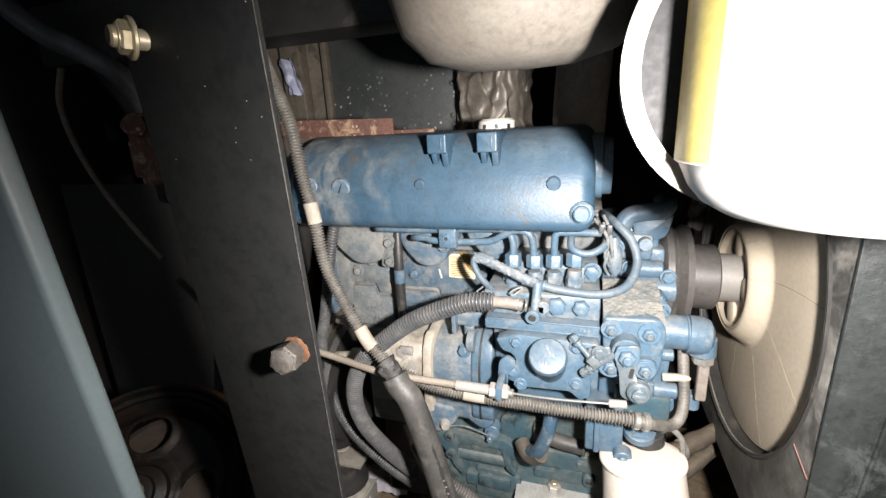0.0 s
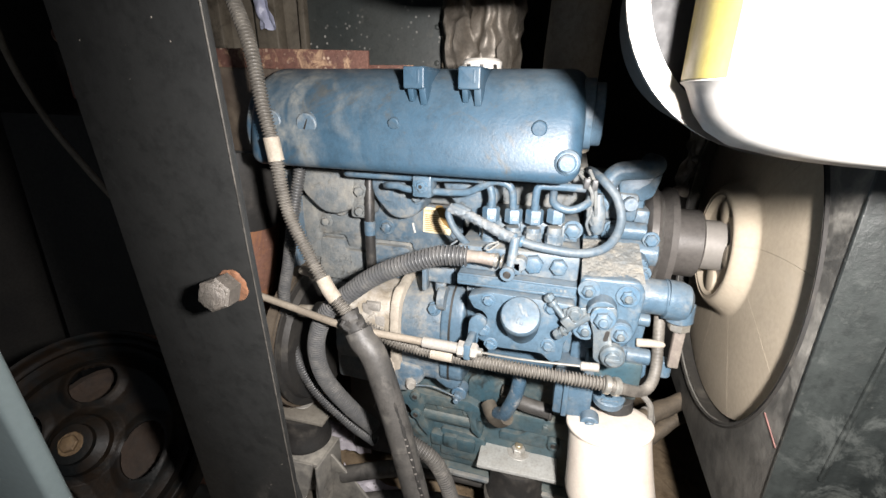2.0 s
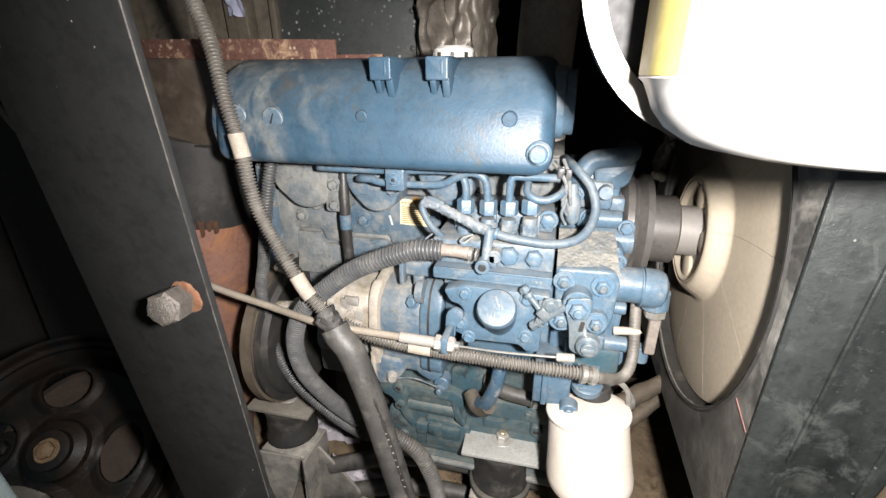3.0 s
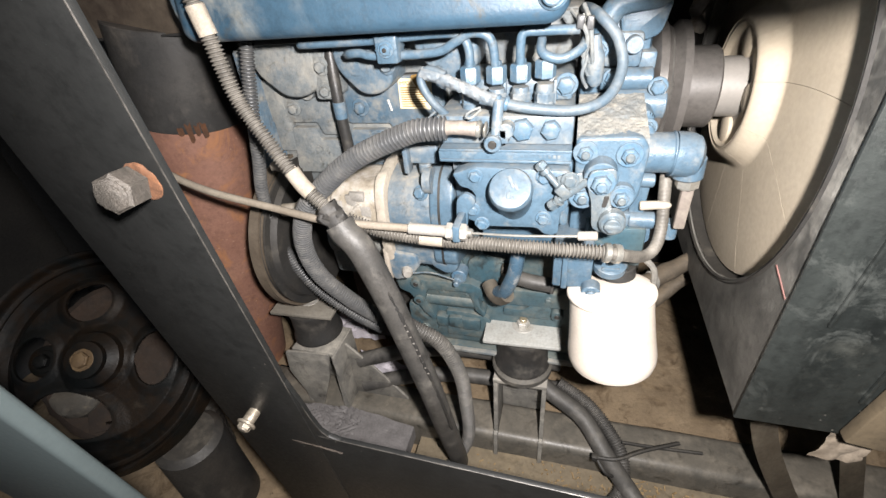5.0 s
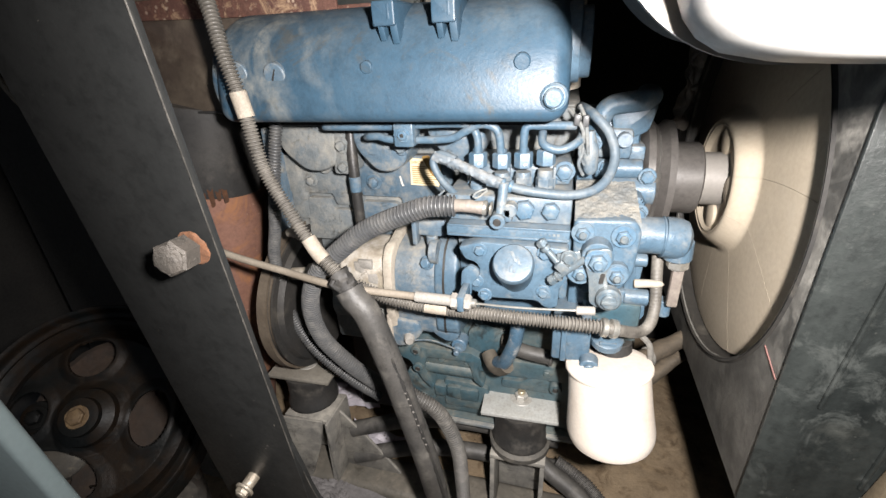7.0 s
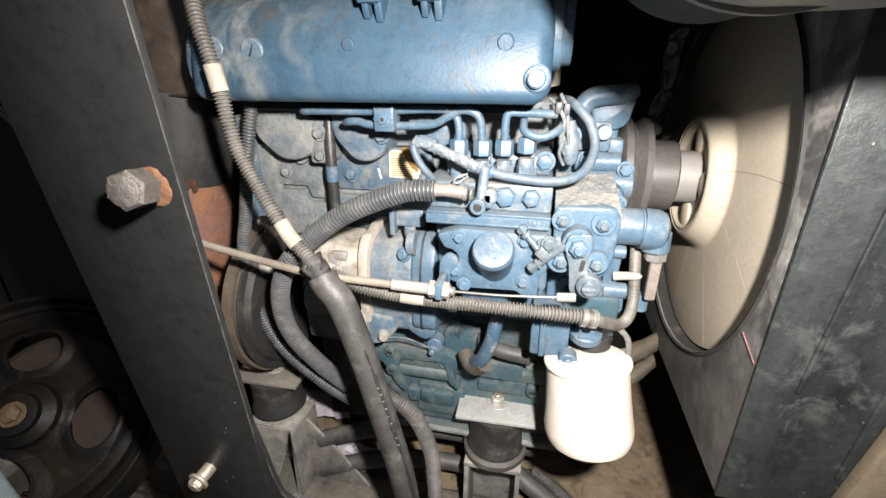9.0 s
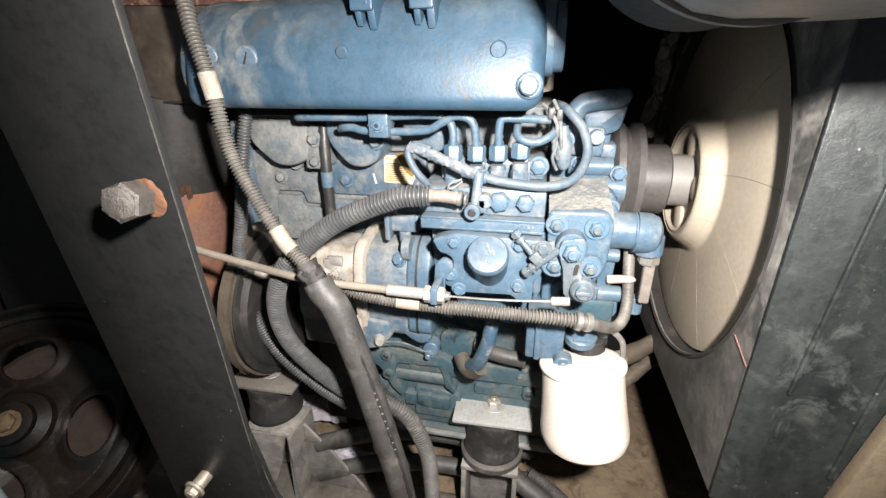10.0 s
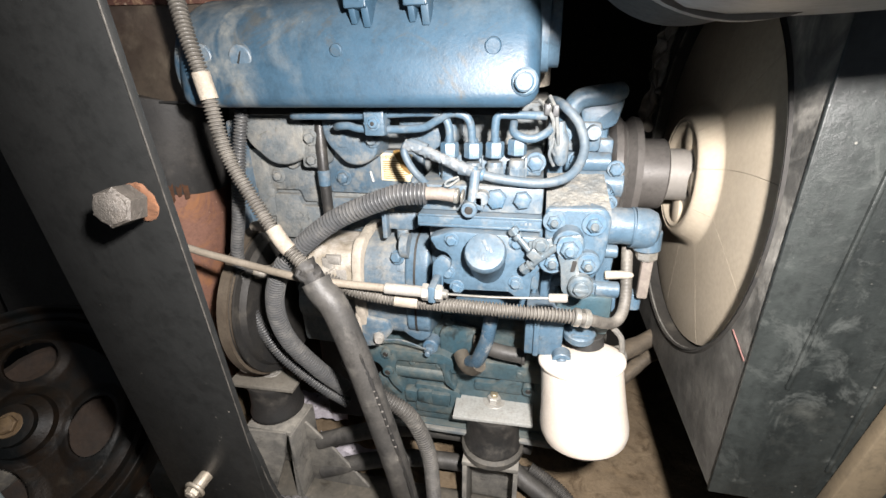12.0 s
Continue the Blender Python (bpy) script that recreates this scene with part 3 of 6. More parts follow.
def valve_cover():
    prof = [(0.607, 0.588), (0.600, 0.596), (0.602, 0.622), (0.610, 0.652), (0.628, 0.678), (0.660, 0.692), (0.72, 0.694), (0.752, 0.68), (0.758, 0.588)]
    cover = part("valve_cover", prism(rounded(prof, 0.012, 3), "x", -0.243, 0.117, 0.017, 5, "ends"), BLUE_COVER, engine, "smooth blue valve cover streaked with dust", 50)
    # black strip painted in for the shadow gap below the cover
    part("lip", box(-0.225, 0.100, 0.660, 0.75, 0.576, 0.589, 0.002), SHADE_BLACK, cover, "black strip painted as the shadow gap under the cover")
    for x in (-0.044, 0.010):
        bm = join(prism(rounded([(x - 0.010, 0.671), (x + 0.011, 0.671), (x + 0.011, 0.691), (x - 0.010, 0.691)], 0.002), "y", 0.602, 0.66, 0.0015),
                  prism([(0.604, 0.674), (0.635, 0.674), (0.611, 0.656)], "x", x + 0.0045, x + 0.0115, 0.0012),
                  prism([(0.605, 0.674), (0.635, 0.674), (0.612, 0.659)], "x", x - 0.0075, x - 0.0015, 0.0012),
                  prism([(0.6015, 0.676), (0.605, 0.676), (0.605, 0.688), (0.6015, 0.688)], "x", x + 0.004, x + 0.0065, 0.0005))
        part("lug", bm, BLUE_COVER, cover)
    part("plug", join(cyl((-0.165, 0.62, 0.636), (-0.165, 0.6035, 0.634), 0.0125, 0.0118, 0.001), cyl((-0.209, 0.62, 0.637), (-0.209, 0.6045, 0.636), 0.012)), BLUE_DUSTY, cover, "dusty slotted oil plug")
    # black bar on the plug, painted as the shade in its slot
    part("slot_shade", turned(box(-0.0007, 0.0007, -0.0006, 0.0006, -0.006, 0.006, 0), Matrix.Translation((-0.165, 0.6034, 0.635)) @ Matrix.Rotation(radians(25), 4, "Y")), BLACK, cover)
    for x, r in ((-0.066, 0.0065), (0.077, 0.0078)):
        part("boss", cyl((x, 0.62, 0.640), (x, 0.6035, 0.638), r, r * 0.9, 0.001), BLUE_COVER, cover)
    part("cover_bolt", join(cyl((0.105, 0.61, 0.610), (0.105, 0.597, 0.610), 0.0115, None, 0.002), cyl((0.105, 0.61, 0.610), (0.105, 0.590, 0.610), 0.0085, 0.008, 0.0015)), BLUE, cover, "domed blue cap nut")
    part("end_cap", prism(rounded([(0.618, 0.600), (0.614, 0.63), (0.63, 0.665), (0.72, 0.68), (0.745, 0.66), (0.745, 0.60)], 0.014, 4), "x", -0.253, -0.238, 0.005, 3, "ends"), BLUE_COVER, cover)
    part("end_flange", join(cyl((0.112, 0.66, 0.65), (0.124, 0.66, 0.65), 0.034), cyl((0.12, 0.66, 0.65), (0.133, 0.66, 0.65), 0.030)), BLUE, cover)
    cap = part("filler_cap", lathe((-0.002, 0.72, 0.676), (0, 0, 1), [(0, 0.018), (0.012, 0.018), (0.014, 0.0225), (0.026, 0.0225), (0.029, 0.019)], 30), WHITE, cover, "white oil filler cap")
    for k in range(9):
        w = 2 * math.pi * k / 9
        part("mark", turned(box(-0.0022, 0.0022, -0.0006, 0.0006, -0.0025, 0.0025, 0), Matrix.Translation((-0.002 + 0.0227 * math.cos(w), 0.72 + 0.0227 * math.sin(w), 0.696)) @ Matrix.Rotation(w + math.pi / 2, 4, "Z")), BLACK, cap)


def block():
    part("cylinder_block", join(box(-0.268, 0.13, 0.745, 0.93, 0.30, 0.585, 0.004), box(-0.266, -0.02, 0.735, 0.75, 0.40, 0.505, 0.003), box(-0.262, -0.235, 0.725, 0.75, 0.43, 0.52, 0.004)), CAST_DUSTY, engine, "dusty grey-blue cast iron block")
    part("head", box(-0.262, 0.128, 0.735, 0.90, 0.527, 0.583, 0.003), CAST_DUSTY, engine, "dusty cylinder head side")
    # rounded port covers under the valve cover
    for x, w, low, m in ((-0.199, 0.041, 0.512, CAST_DUSTY), (-0.100, 0.034, 0.514, BLUE_DUSTY), (-0.005, 0.034, 0.528, BLUE_DUSTY)):
        out = [(x - w, 0.584), (x + w, 0.584), (x + w, low + 0.012), (x + w * 0.4, low), (x - w * 0.2, low + 0.001), (x - w, low + 0.03)]
        part("port_cover", prism(rounded(out, 0.014, 5), "y", 0.690, 0.74, 0.004, 3, "low"), m, engine)
    # cast panel lines: stepped raised pads
    for out in ([(-0.268, 0.525), (-0.150, 0.525), (-0.150, 0.470), (-0.156, 0.468), (-0.160, 0.455), (-0.190, 0.455), (-0.195, 0.471), (-0.268, 0.471)],
                [(-0.236, 0.464), (-0.200, 0.464), (-0.196, 0.448), (-0.166, 0.448), (-0.168, 0.400), (-0.243, 0.400)],
                                [(-0.20, 0.345), (-0.14, 0.345), (-0.14, 0.395), (-0.21, 0.395)]):
        part("raised_pad", prism(rounded(out, 0.004), "y", 0.7255, 0.737, 0.0012, 2, "low"), CAST_DUSTY, engine)
    part("raised_pad", prism(rounded([(-0.150, 0.462), (-0.10, 0.462), (-0.09, 0.452), (-0.035, 0.452), (-0.035, 0.405), (-0.150, 0.405)], 0.004), "y", 0.7255, 0.737, 0.0012, 2, "low"), BLUE_DUSTY, engine)
    part("raised_pad", prism(rounded([(-0.149, 0.526), (-0.02, 0.526), (-0.02, 0.462), (-0.090, 0.459), (-0.092, 0.470), (-0.149, 0.470)], 0.004), "y", 0.7258, 0.737, 0.0012, 2, "low"), BLUE_DUSTY, engine)
    num = bpy.data.curves.new("cast_number", "FONT")
    num.body, num.size, num.extrude = "24", 0.016, 0.0012
    num.materials.append(CAST_DUSTY)
    w = new("cast_number", num)
    w.matrix_basis = pose(-0.202, 0.7252, 0.428, 90, 0, 0)
    w.parent = engine
    w.matrix_parent_inverse = Matrix.Translation(engine.location).inverted()
    for x, y, z, r in ((-0.1495, 0.6905, 0.547, 0.0066), (-0.1505, 0.6905, 0.5205, 0.006), (-0.223, 0.725, 0.490, 0.0062), (-0.128, 0.725, 0.491, 0.0075), (-0.070, 0.689, 0.546, 0.0065),
                       (-0.07, 0.735, 0.552, 0.006)):
        part("block_bolt", hexagon((x, y, z), (0, -1, 0), r, 0.008, r * 1.5), BLUE_DUSTY if x > -0.14 else CAST_DUSTY, engine)
    part("cover_lug", prism(rounded([(-0.166, 0.510), (-0.140, 0.510), (-0.140, 0.562), (-0.160, 0.566)], 0.006), "y", 0.691, 0.737, 0.0015, 2, "low"), CAST_DUSTY, engine)
    part("oil_feed_lug", join(box(-0.20, -0.165, 0.722, 0.738, 0.512, 0.528, 0.003), cyl((-0.196, 0.736, 0.512), (-0.196, 0.716, 0.512), 0.010)), CAST_DUSTY, engine)
    part("gasket_line", box(-0.236, 0.128, 0.7335, 0.7352, 0.5255, 0.5272, 0), BLACK, engine)
    part("mount_lug", join(prism(rounded([(-0.162, 0.522), (-0.130, 0.522), (-0.130, 0.572), (-0.158, 0.572)], 0.005), "y", 0.727, 0.737, 0.002, 2, "low")), CAST_DUSTY, engine)
    part("end_plate", prism(rounded([(-0.275, 0.565), (-0.262, 0.565), (-0.262, 0.40), (-0.282, 0.38)], 0.004), "y", 0.705, 0.93, 0.002), BLUE_DUSTY, engine)
    part("pump_plug", join(cyl((-0.114, 0.74, 0.404), (-0.114, 0.722, 0.404), 0.021, 0.020), cyl((-0.114, 0.724, 0.404), (-0.114, 0.7195, 0.404), 0.0175)), BLUE_DUSTY, engine)
    part("relay_box", box(-0.040, 0.0, 0.66, 0.70, 0.462, 0.480, 0.003), BLUE_DUSTY, engine)
    dip = part("dipstick_tube", tube([(-0.140, 0.700, 0.580), (-0.139, 0.694, 0.545), (-0.138, 0.690, 0.51), (-0.138, 0.690, 0.45), (-0.137, 0.69, 0.40)], 0.0068, 14), BLACK_HOSE, engine, "black rubber breather hose down the block")
    part("band", cyl((-0.138, 0.690, 0.508), (-0.138, 0.690, 0.488), 0.0076), BLUE, dip, "blue painted band")
    st = part("sticker", turned(box(-0.0205, 0.0205, -0.0006, 0.0006, -0.0175, 0.0175, 0), Matrix.Translation((-0.0545, 0.7245, 0.506)) @ Matrix.Rotation(radians(2), 4, "Y")), STICKER, engine, "cream warning sticker with a brown stain")
    for k in range(9):
        part("text_line", box(-0.0725, -0.0425 + 0.003 * math.sin(k * 2.3), 0.7234, 0.7238, 0.5130 - k * 0.0027, 0.5140 - k * 0.0027, 0), INK, st)
    part("stain", rough_up(prism(rounded([(-0.059, 0.527), (-0.048, 0.529), (-0.036, 0.507), (-0.036, 0.496), (-0.046, 0.503)], 0.004), "y", 0.7229, 0.7233, 0), 0.005, 0.0004), STAIN, st, "brown stain")
    t = bpy.data.curves.new("sticker_title", "FONT")
    t.body, t.size, t.align_x = "IMPORTANT", 0.0058, "LEFT"
    t.materials.append(INK)
    w = new("sticker_title", t)
    w.matrix_basis = pose(-0.0735, 0.7236, 0.5170, 90, 0, 0)
    w.parent = st
    part("white_mark", turned(box(-0.0012, 0.0012, -0.0004, 0.0004, -0.007, 0.007, 0), Matrix.Translation((-0.0890, 0.7250, 0.493)) @ Matrix.Rotation(radians(-14), 4, "Y")), WHITE, engine, "white paint dash")


def pipes():
    # high-pressure lines and their clamp
    lines = ([(-0.150, 0.665, 0.574), (-0.140, 0.652, 0.576), (-0.065, 0.65, 0.577), (0.002, 0.65, 0.580), (0.022, 0.65, 0.577), (0.029, 0.65, 0.565), (0.029, 0.65, 0.545)],
             [(-0.100, 0.660, 0.5635), (-0.092, 0.652, 0.5655), (-0.080, 0.65, 0.566), (-0.064, 0.65, 0.563), (-0.004, 0.65, 0.564), (0.018, 0.648, 0.573), (0.034, 0.646, 0.580), (0.050, 0.648, 0.573), (0.054, 0.65, 0.545)],
             [(0.0765, 0.65, 0.545), (0.0765, 0.648, 0.565), (0.079, 0.648, 0.577), (0.092, 0.65, 0.578), (0.128, 0.66, 0.576)],
             [(0.094, 0.66, 0.570), (0.096, 0.645, 0.561), (0.112, 0.643, 0.556), (0.128, 0.650, 0.562), (0.134, 0.67, 0.570)])
    for pts in lines:
        part("fuel_line", tube(pts, 0.0042, 12, 0, 0, 0.003), BLUE, engine)
    cl = part("line_clamp", join(box(-0.0585, -0.0365, 0.637, 0.659, 0.5575, 0.5835, 0.0022), box(-0.0587, -0.0363, 0.6366, 0.66, 0.5695, 0.5712, 0.0005)), BLUE, engine)
    part("clamp_screw", hexagon((-0.0475, 0.638, 0.5705), (0, -1, 0), 0.0058, 0.005, 0.0078), BOLT, cl)
    # black disc painted as the dark inside of the screw's recess
    part("recess_shade", cyl((-0.0475, 0.634, 0.5705), (-0.0475, 0.6316, 0.5705), 0.0026), BLACK, cl)
    # delivery valves with their union nuts
    for x, hi in ((0.029, 0.0), (0.054, 0.0), (0.0765, 0.001), (0.099, 0.004)):
        v = part("delivery_valve", lathe((x, 0.652, 0.505), (0, 0, 1), [(0, 0.0095), (0.012, 0.0095), (0.013, 0.0085), (0.022 + hi, 0.0082), (0.025 + hi, 0.0075)], 18), BLUE_DUSTY, engine)
        part("union_nut", lathe((x, 0.652, 0.5345 + hi), (0, 0, 1), [(0, 0.0086), (0.001, 0.0096), (0.0145, 0.0096), (0.016, 0.0084), (0.0165, 0.0052), (0.020, 0.0050)], 6, 0.52), BOLT, v)
        part("base_nut", lathe((x, 0.652, 0.516), (0, 0, 1), [(0, 0.0098), (0.009, 0.0098), (0.010, 0.0088)], 6, 0.1), BLUE_DUSTY, v)
        if x < 0.09:
            part("paint_mark", turned(box(-0.0035, 0.0035, -0.0003, 0.0003, -0.001, 0.001, 0), Matrix.Translation((x + 0.001, 0.6440, 0.5400)) @ Matrix.Rotation(radians(-8), 4, "Y")), STICKER, v)
    # return hose loop, rubber wrapped at its ends
    loop = part("return_hose", tube([(0.045, 0.619, 0.529), (0.062, 0.617, 0.5265), (0.09, 0.617, 0.521), (0.128, 0.621, 0.518), (0.153, 0.632, 0.525), (0.164, 0.65, 0.545), (0.158, 0.66, 0.568), (0.143, 0.668, 0.584), (0.134, 0.69, 0.588), (0.130, 0.73, 0.585)], 0.0047, 14, 0, 0, 0.004), BLUE_RUBBER, engine, "dusty blue rubber return hose")
    part("thin_hose", tube([(0.012, 0.648, 0.500), (0.006, 0.634, 0.511), (-0.006, 0.628, 0.527), (-0.0135, 0.628, 0.545), (-0.006, 0.630, 0.553), (0.012, 0.627, 0.548)], 0.0040, 12, 0, 0, 0.003), BLUE_RUBBER, loop)
    for p, q in (((0.058, 0.618, 0.5275), (0.062, 0.618, 0.5262)), ((0.066, 0.618, 0.5255), (0.070, 0.618, 0.5245))):
        part("hose_clip", cyl(p, q, 0.0066), BOLT, loop)
    part("sender_bulb", lathe((0.1435, 0.668, 0.526), (-0.08, 0, 1), [(0, 0.004), (0.005, 0.0075), (0.026, 0.0085), (0.034, 0.006), (0.044, 0.0045)], 18), BLUE_DUSTY, engine)
    part("wrap", rough_up(tube([(-0.012, 0.629, 0.551), (0.010, 0.626, 0.545), (0.035, 0.620, 0.536), (0.060, 0.616, 0.5275)], 0.0054, 14, 0, 0, 0.0014), 0.0032, 0.0015), WRAP, loop, "crumpled grey tape wrapping")
    for pts in ([(0.045, 0.618, 0.520), (0.036, 0.612, 0.514), (0.032, 0.61, 0.516), (0.036, 0.612, 0.520), (0.046, 0.616, 0.523)], [(-0.004, 0.634, 0.513), (-0.011, 0.63, 0.507), (-0.008, 0.629, 0.504), (-0.002, 0.632, 0.509)]):
        part("tie_tail", tube(pts, 0.0011, 6, 0, 0, 0.002), CAST_DUSTY, loop)


def pump():
    p = part("injection_pump", box(-0.002, 0.128, 0.625, 0.74, 0.484, 0.512, 0.003), BLUE_DUSTY, engine, "blue injection pump body")
    part("pump_flange", box(0.002, 0.128, 0.612, 0.74, 0.470, 0.4835, 0.002), BLUE, p)
    part("pump_neck", box(0.012, 0.125, 0.668, 0.74, 0.5125, 0.535, 0.004), BLUE_DUSTY, p)
    for x, z, r in ((0.082, 0.500, 0.0105), (0.108, 0.500, 0.009)):
        part("pump_bolt", hexagon((x, 0.626, z), (0, -1, 0), r, 0.009, 0), BOLT, p)
    part("pump_bolt", hexagon((0.118, 0.668, 0.528), (0, -1, 0), 0.0085, 0.008, 0.011), BOLT, p)
    for k in range(9):
        part("embossed_mark", box(0.082 + k * 0.0042, 0.0845 + k * 0.0042, 0.6114, 0.6122, 0.4768, 0.4796, 0), BLUE_DUSTY, p)
    for y0, z in ((0.6115, 0.4835), (0.6115, 0.473)):
        part("seam_rib", box(0.004, 0.128, y0 - 0.0012, y0 + 0.002, z - 0.0012, z + 0.0012, 0.0005), BLUE, p)
    # governor plate with notched outline, and the round fuel cap
    out = [(0.016, 0.462), (0.040, 0.470), (0.128, 0.468), (0.129, 0.432), (0.122, 0.424), (0.121, 0.400), (0.108, 0.398), (0.100, 0.406), (0.050, 0.404), (0.028, 0.412), (0.023, 0.426), (0.036, 0.430), (0.040, 0.438), (0.034, 0.446), (0.024, 0.448)]
    g = part("governor_plate", prism(rounded(out, 0.004, 3), "y", 0.603, 0.62, 0.002, 2, "low"), BLUE, engine)
    part("housing", join(box(0.042, 0.13, 0.618, 0.74, 0.402, 0.472, 0.004), box(0.030, 0.13, 0.668, 0.74, 0.33, 0.404, 0.006), box(0.0, 0.03, 0.675, 0.74, 0.39, 0.50, 0.006)), BLUE, g)
    for x, z in ((0.040, 0.461), (0.036, 0.424), (0.105, 0.462), (0.106, 0.418), (0.045, 0.408)):
        part("plate_bolt", hexagon((x, 0.604, z), (0, -1, 0), 0.0058, 0.006, 0.0078), BOLT, g)
    tilt = Matrix.Translation((0.076, 0.616, 0.4275)) @ Matrix.Rotation(radians(46), 4, "X")
    c = part("fuel_cap", lathe((0.076, 0.616, 0.4275), tilt.to_3x3() @ Vector((0, 0, 1)), [(0, 0.0185), (0.034, 0.0192), (0.037, 0.0206), (0.042, 0.0206), (0.0455, 0.0188), (0.0462, 0.0165)], 40), BLUE, engine, "round blue cap with an embossed oil can symbol")
    part("symbol", turned(join(turned(box(-0.0016, 0.0016, -0.006, 0.006, 0.0458, 0.0468, 0.0003), Matrix.Translation((0.0005, 0.006, 0)) @ Matrix.Rotation(radians(28), 4, "Z")),
                               turned(box(-0.0014, 0.0014, -0.004, 0.004, 0.0458, 0.0468, 0.0003), Matrix.Translation((0.005, 0.002, 0)) @ Matrix.Rotation(radians(30), 4, "Z")),
                               box(-0.0025, 0.0005, -0.010, -0.004, 0.0458, 0.0468, 0.0003), box(0.0005, 0.0035, -0.010, -0.0075, 0.0458, 0.0468, 0.0003)), tilt), BLUE_DUSTY, c)
    part("cap_base", lathe((0.076, 0.619, 0.436), (0, -1, 0), [(0, 0.027), (0.010, 0.026), (0.014, 0.022)], 32), BLUE, c)
    # cable stop lug on the plate
    part("cable_stop", join(box(0.022, 0.030, 0.566, 0.602, 0.406, 0.424, 0.002), prism(rounded([(0.019, 0.406), (0.031, 0.406), (0.032, 0.424), (0.040, 0.432), (0.040, 0.440), (0.030, 0.446), (0.021, 0.438)], 0.005), "y", 0.596, 0.602, 0.0012)), BLUE, g)


def gear_case():
    out = [(0.1305, 0.496), (0.186, 0.498), (0.193, 0.486), (0.190, 0.440), (0.182, 0.424), (0.166, 0.418), (0.150, 0.424), (0.133, 0.440)]
    g = part("gear_case", join(prism(rounded(out, 0.006, 4), "y", 0.612, 0.66, 0.003, 3, "low"), prism(rounded([(0.132, 0.508), (0.200, 0.505), (0.206, 0.40), (0.195, 0.30), (0.132, 0.30)], 0.01), "y", 0.662, 0.90, 0.004)), BLUE, engine, "blue timing gear case, dusty on top")
    bm = bmesh.new()
    bmesh.ops.create_grid(bm, x_segments=80, y_segments=70, size=0.5)
    for v in bm.verts:
        a, b = v.co.x + 0.5, v.co.y + 0.5
        v.co = Vector((0.131 + a * 0.060, 0.6150 + b * 0.075, 0.4955 + 0.017 * b + 0.0014 * noise.noise(Vector((a * 5, b * 5, 2))) + 0.0008 * noise.noise(Vector((a * 17, b * 18, 5))) + 0.0005 * noise.noise(Vector((a * 50, b * 50, 9)))))
    bmesh.ops.solidify(bm, geom=bm.faces[:], thickness=0.012)
    part("dusty_shoulder", bm, CAST_DUSTY, g, "shoulder caked in pale dust", 60)
    for x, y, z, r in ((0.1395, 0.612, 0.4835, 0.0088), (0.1765, 0.612, 0.482, 0.0092), (0.140, 0.600, 0.446, 0.0098), (0.174, 0.604, 0.444, 0.0085)):
        b = part("case_bolt", hexagon((x, y, z), (0, -1, 0), r * 0.78, 0.007, r * 1.25), BOLT, g)
        part("stud", cyl((x, y - 0.006, z), (x, y - 0.011, z), r * 0.42), LINK, b)
    part("pivot_boss", join(cyl((0.140, 0.62, 0.446), (0.140, 0.599, 0.446), 0.0135), cyl((0.174, 0.62, 0.444), (0.174, 0.603, 0.444), 0.012), cyl((0.154, 0.62, 0.466), (0.154, 0.594, 0.466), 0.0145)), BLUE, g)
    # speed lever; its slot is a black inlay, the shade inside painted on
    lever = part("speed_lever", turned(prism(rounded([(-0.011, 0.01), (0.011, 0.012), (0.011, -0.006), (0.006, -0.014), (0.013, -0.045), (0.004, -0.053), (-0.008, -0.047), (-0.009, -0.018), (-0.012, -0.008)], 0.005, 4), "y", 0.586, 0.590, 0.0008), Matrix.Translation((0.155, 0, 0.467)) @ Matrix.Rotation(radians(-4), 4, "Y")), LINK, engine, "grey-blue slotted speed lever")
    part("lever_nut", join(hexagon((0.154, 0.588, 0.466), (0, -1, 0), 0.0085, 0.009, 0.012), cyl((0.154, 0.58, 0.466), (0.154, 0.575, 0.466), 0.0045)), BOLT, lever)
    part("slot_shade", prism(rounded([(0.1565, 0.443), (0.1605, 0.443), (0.162, 0.454), (0.158, 0.454)], 0.002), "y", 0.5848, 0.5861, 0), BLACK, lever)
    part("swivel", join(cyl((0.167, 0.59, 0.430), (0.167, 0.577, 0.430), 0.0115, None, 0.002), cyl((0.167, 0.578, 0.430), (0.167, 0.573, 0.430), 0.007), box(0.160, 0.174, 0.5715, 0.574, 0.4285, 0.4315, 0.0005)), LINK, lever)
    # cross-shaped stop linkage
    link_ = part("stop_linkage", join(cyl((0.103, 0.596, 0.4745), (0.124, 0.592, 0.452), 0.0032), cyl((0.116, 0.592, 0.441), (0.143, 0.590, 0.466), 0.0036), lathe((0.104, 0.596, 0.4735), (0.68, -0.1, -0.72), [(0, 0.003), (0.001, 0.0052), (0.005, 0.0052), (0.006, 0.003)], 16),
                                      turned(box(-0.006, 0.006, -0.005, 0.005, -0.005, 0.005, 0.0012), Matrix.Translation((0.1225, 0.590, 0.456)) @ Matrix.Rotation(radians(43), 4, "Y")),
                                      turned(box(-0.011, 0.011, -0.0015, 0.0015, -0.007, 0.007, 0.0012), Matrix.Translation((0.1285, 0.5915, 0.464)) @ Matrix.Rotation(radians(-12), 4, "Y"))), LINK, engine, "crossed stop screws and lever, worn blue")
    part("screw_head", hexagon((0.1035, 0.597, 0.4742), (-0.68, 0.1, 0.72), 0.0056, 0.005), LINK, link_)
    part("screw_head", hexagon((0.1165, 0.592, 0.4415), (-0.75, 0, -0.68), 0.0056, 0.006), LINK, link_)
    part("lock_nut", hexagon((0.121, 0.592, 0.4455), (-0.75, 0, -0.68), 0.0060, 0.0035), LINK, link_)
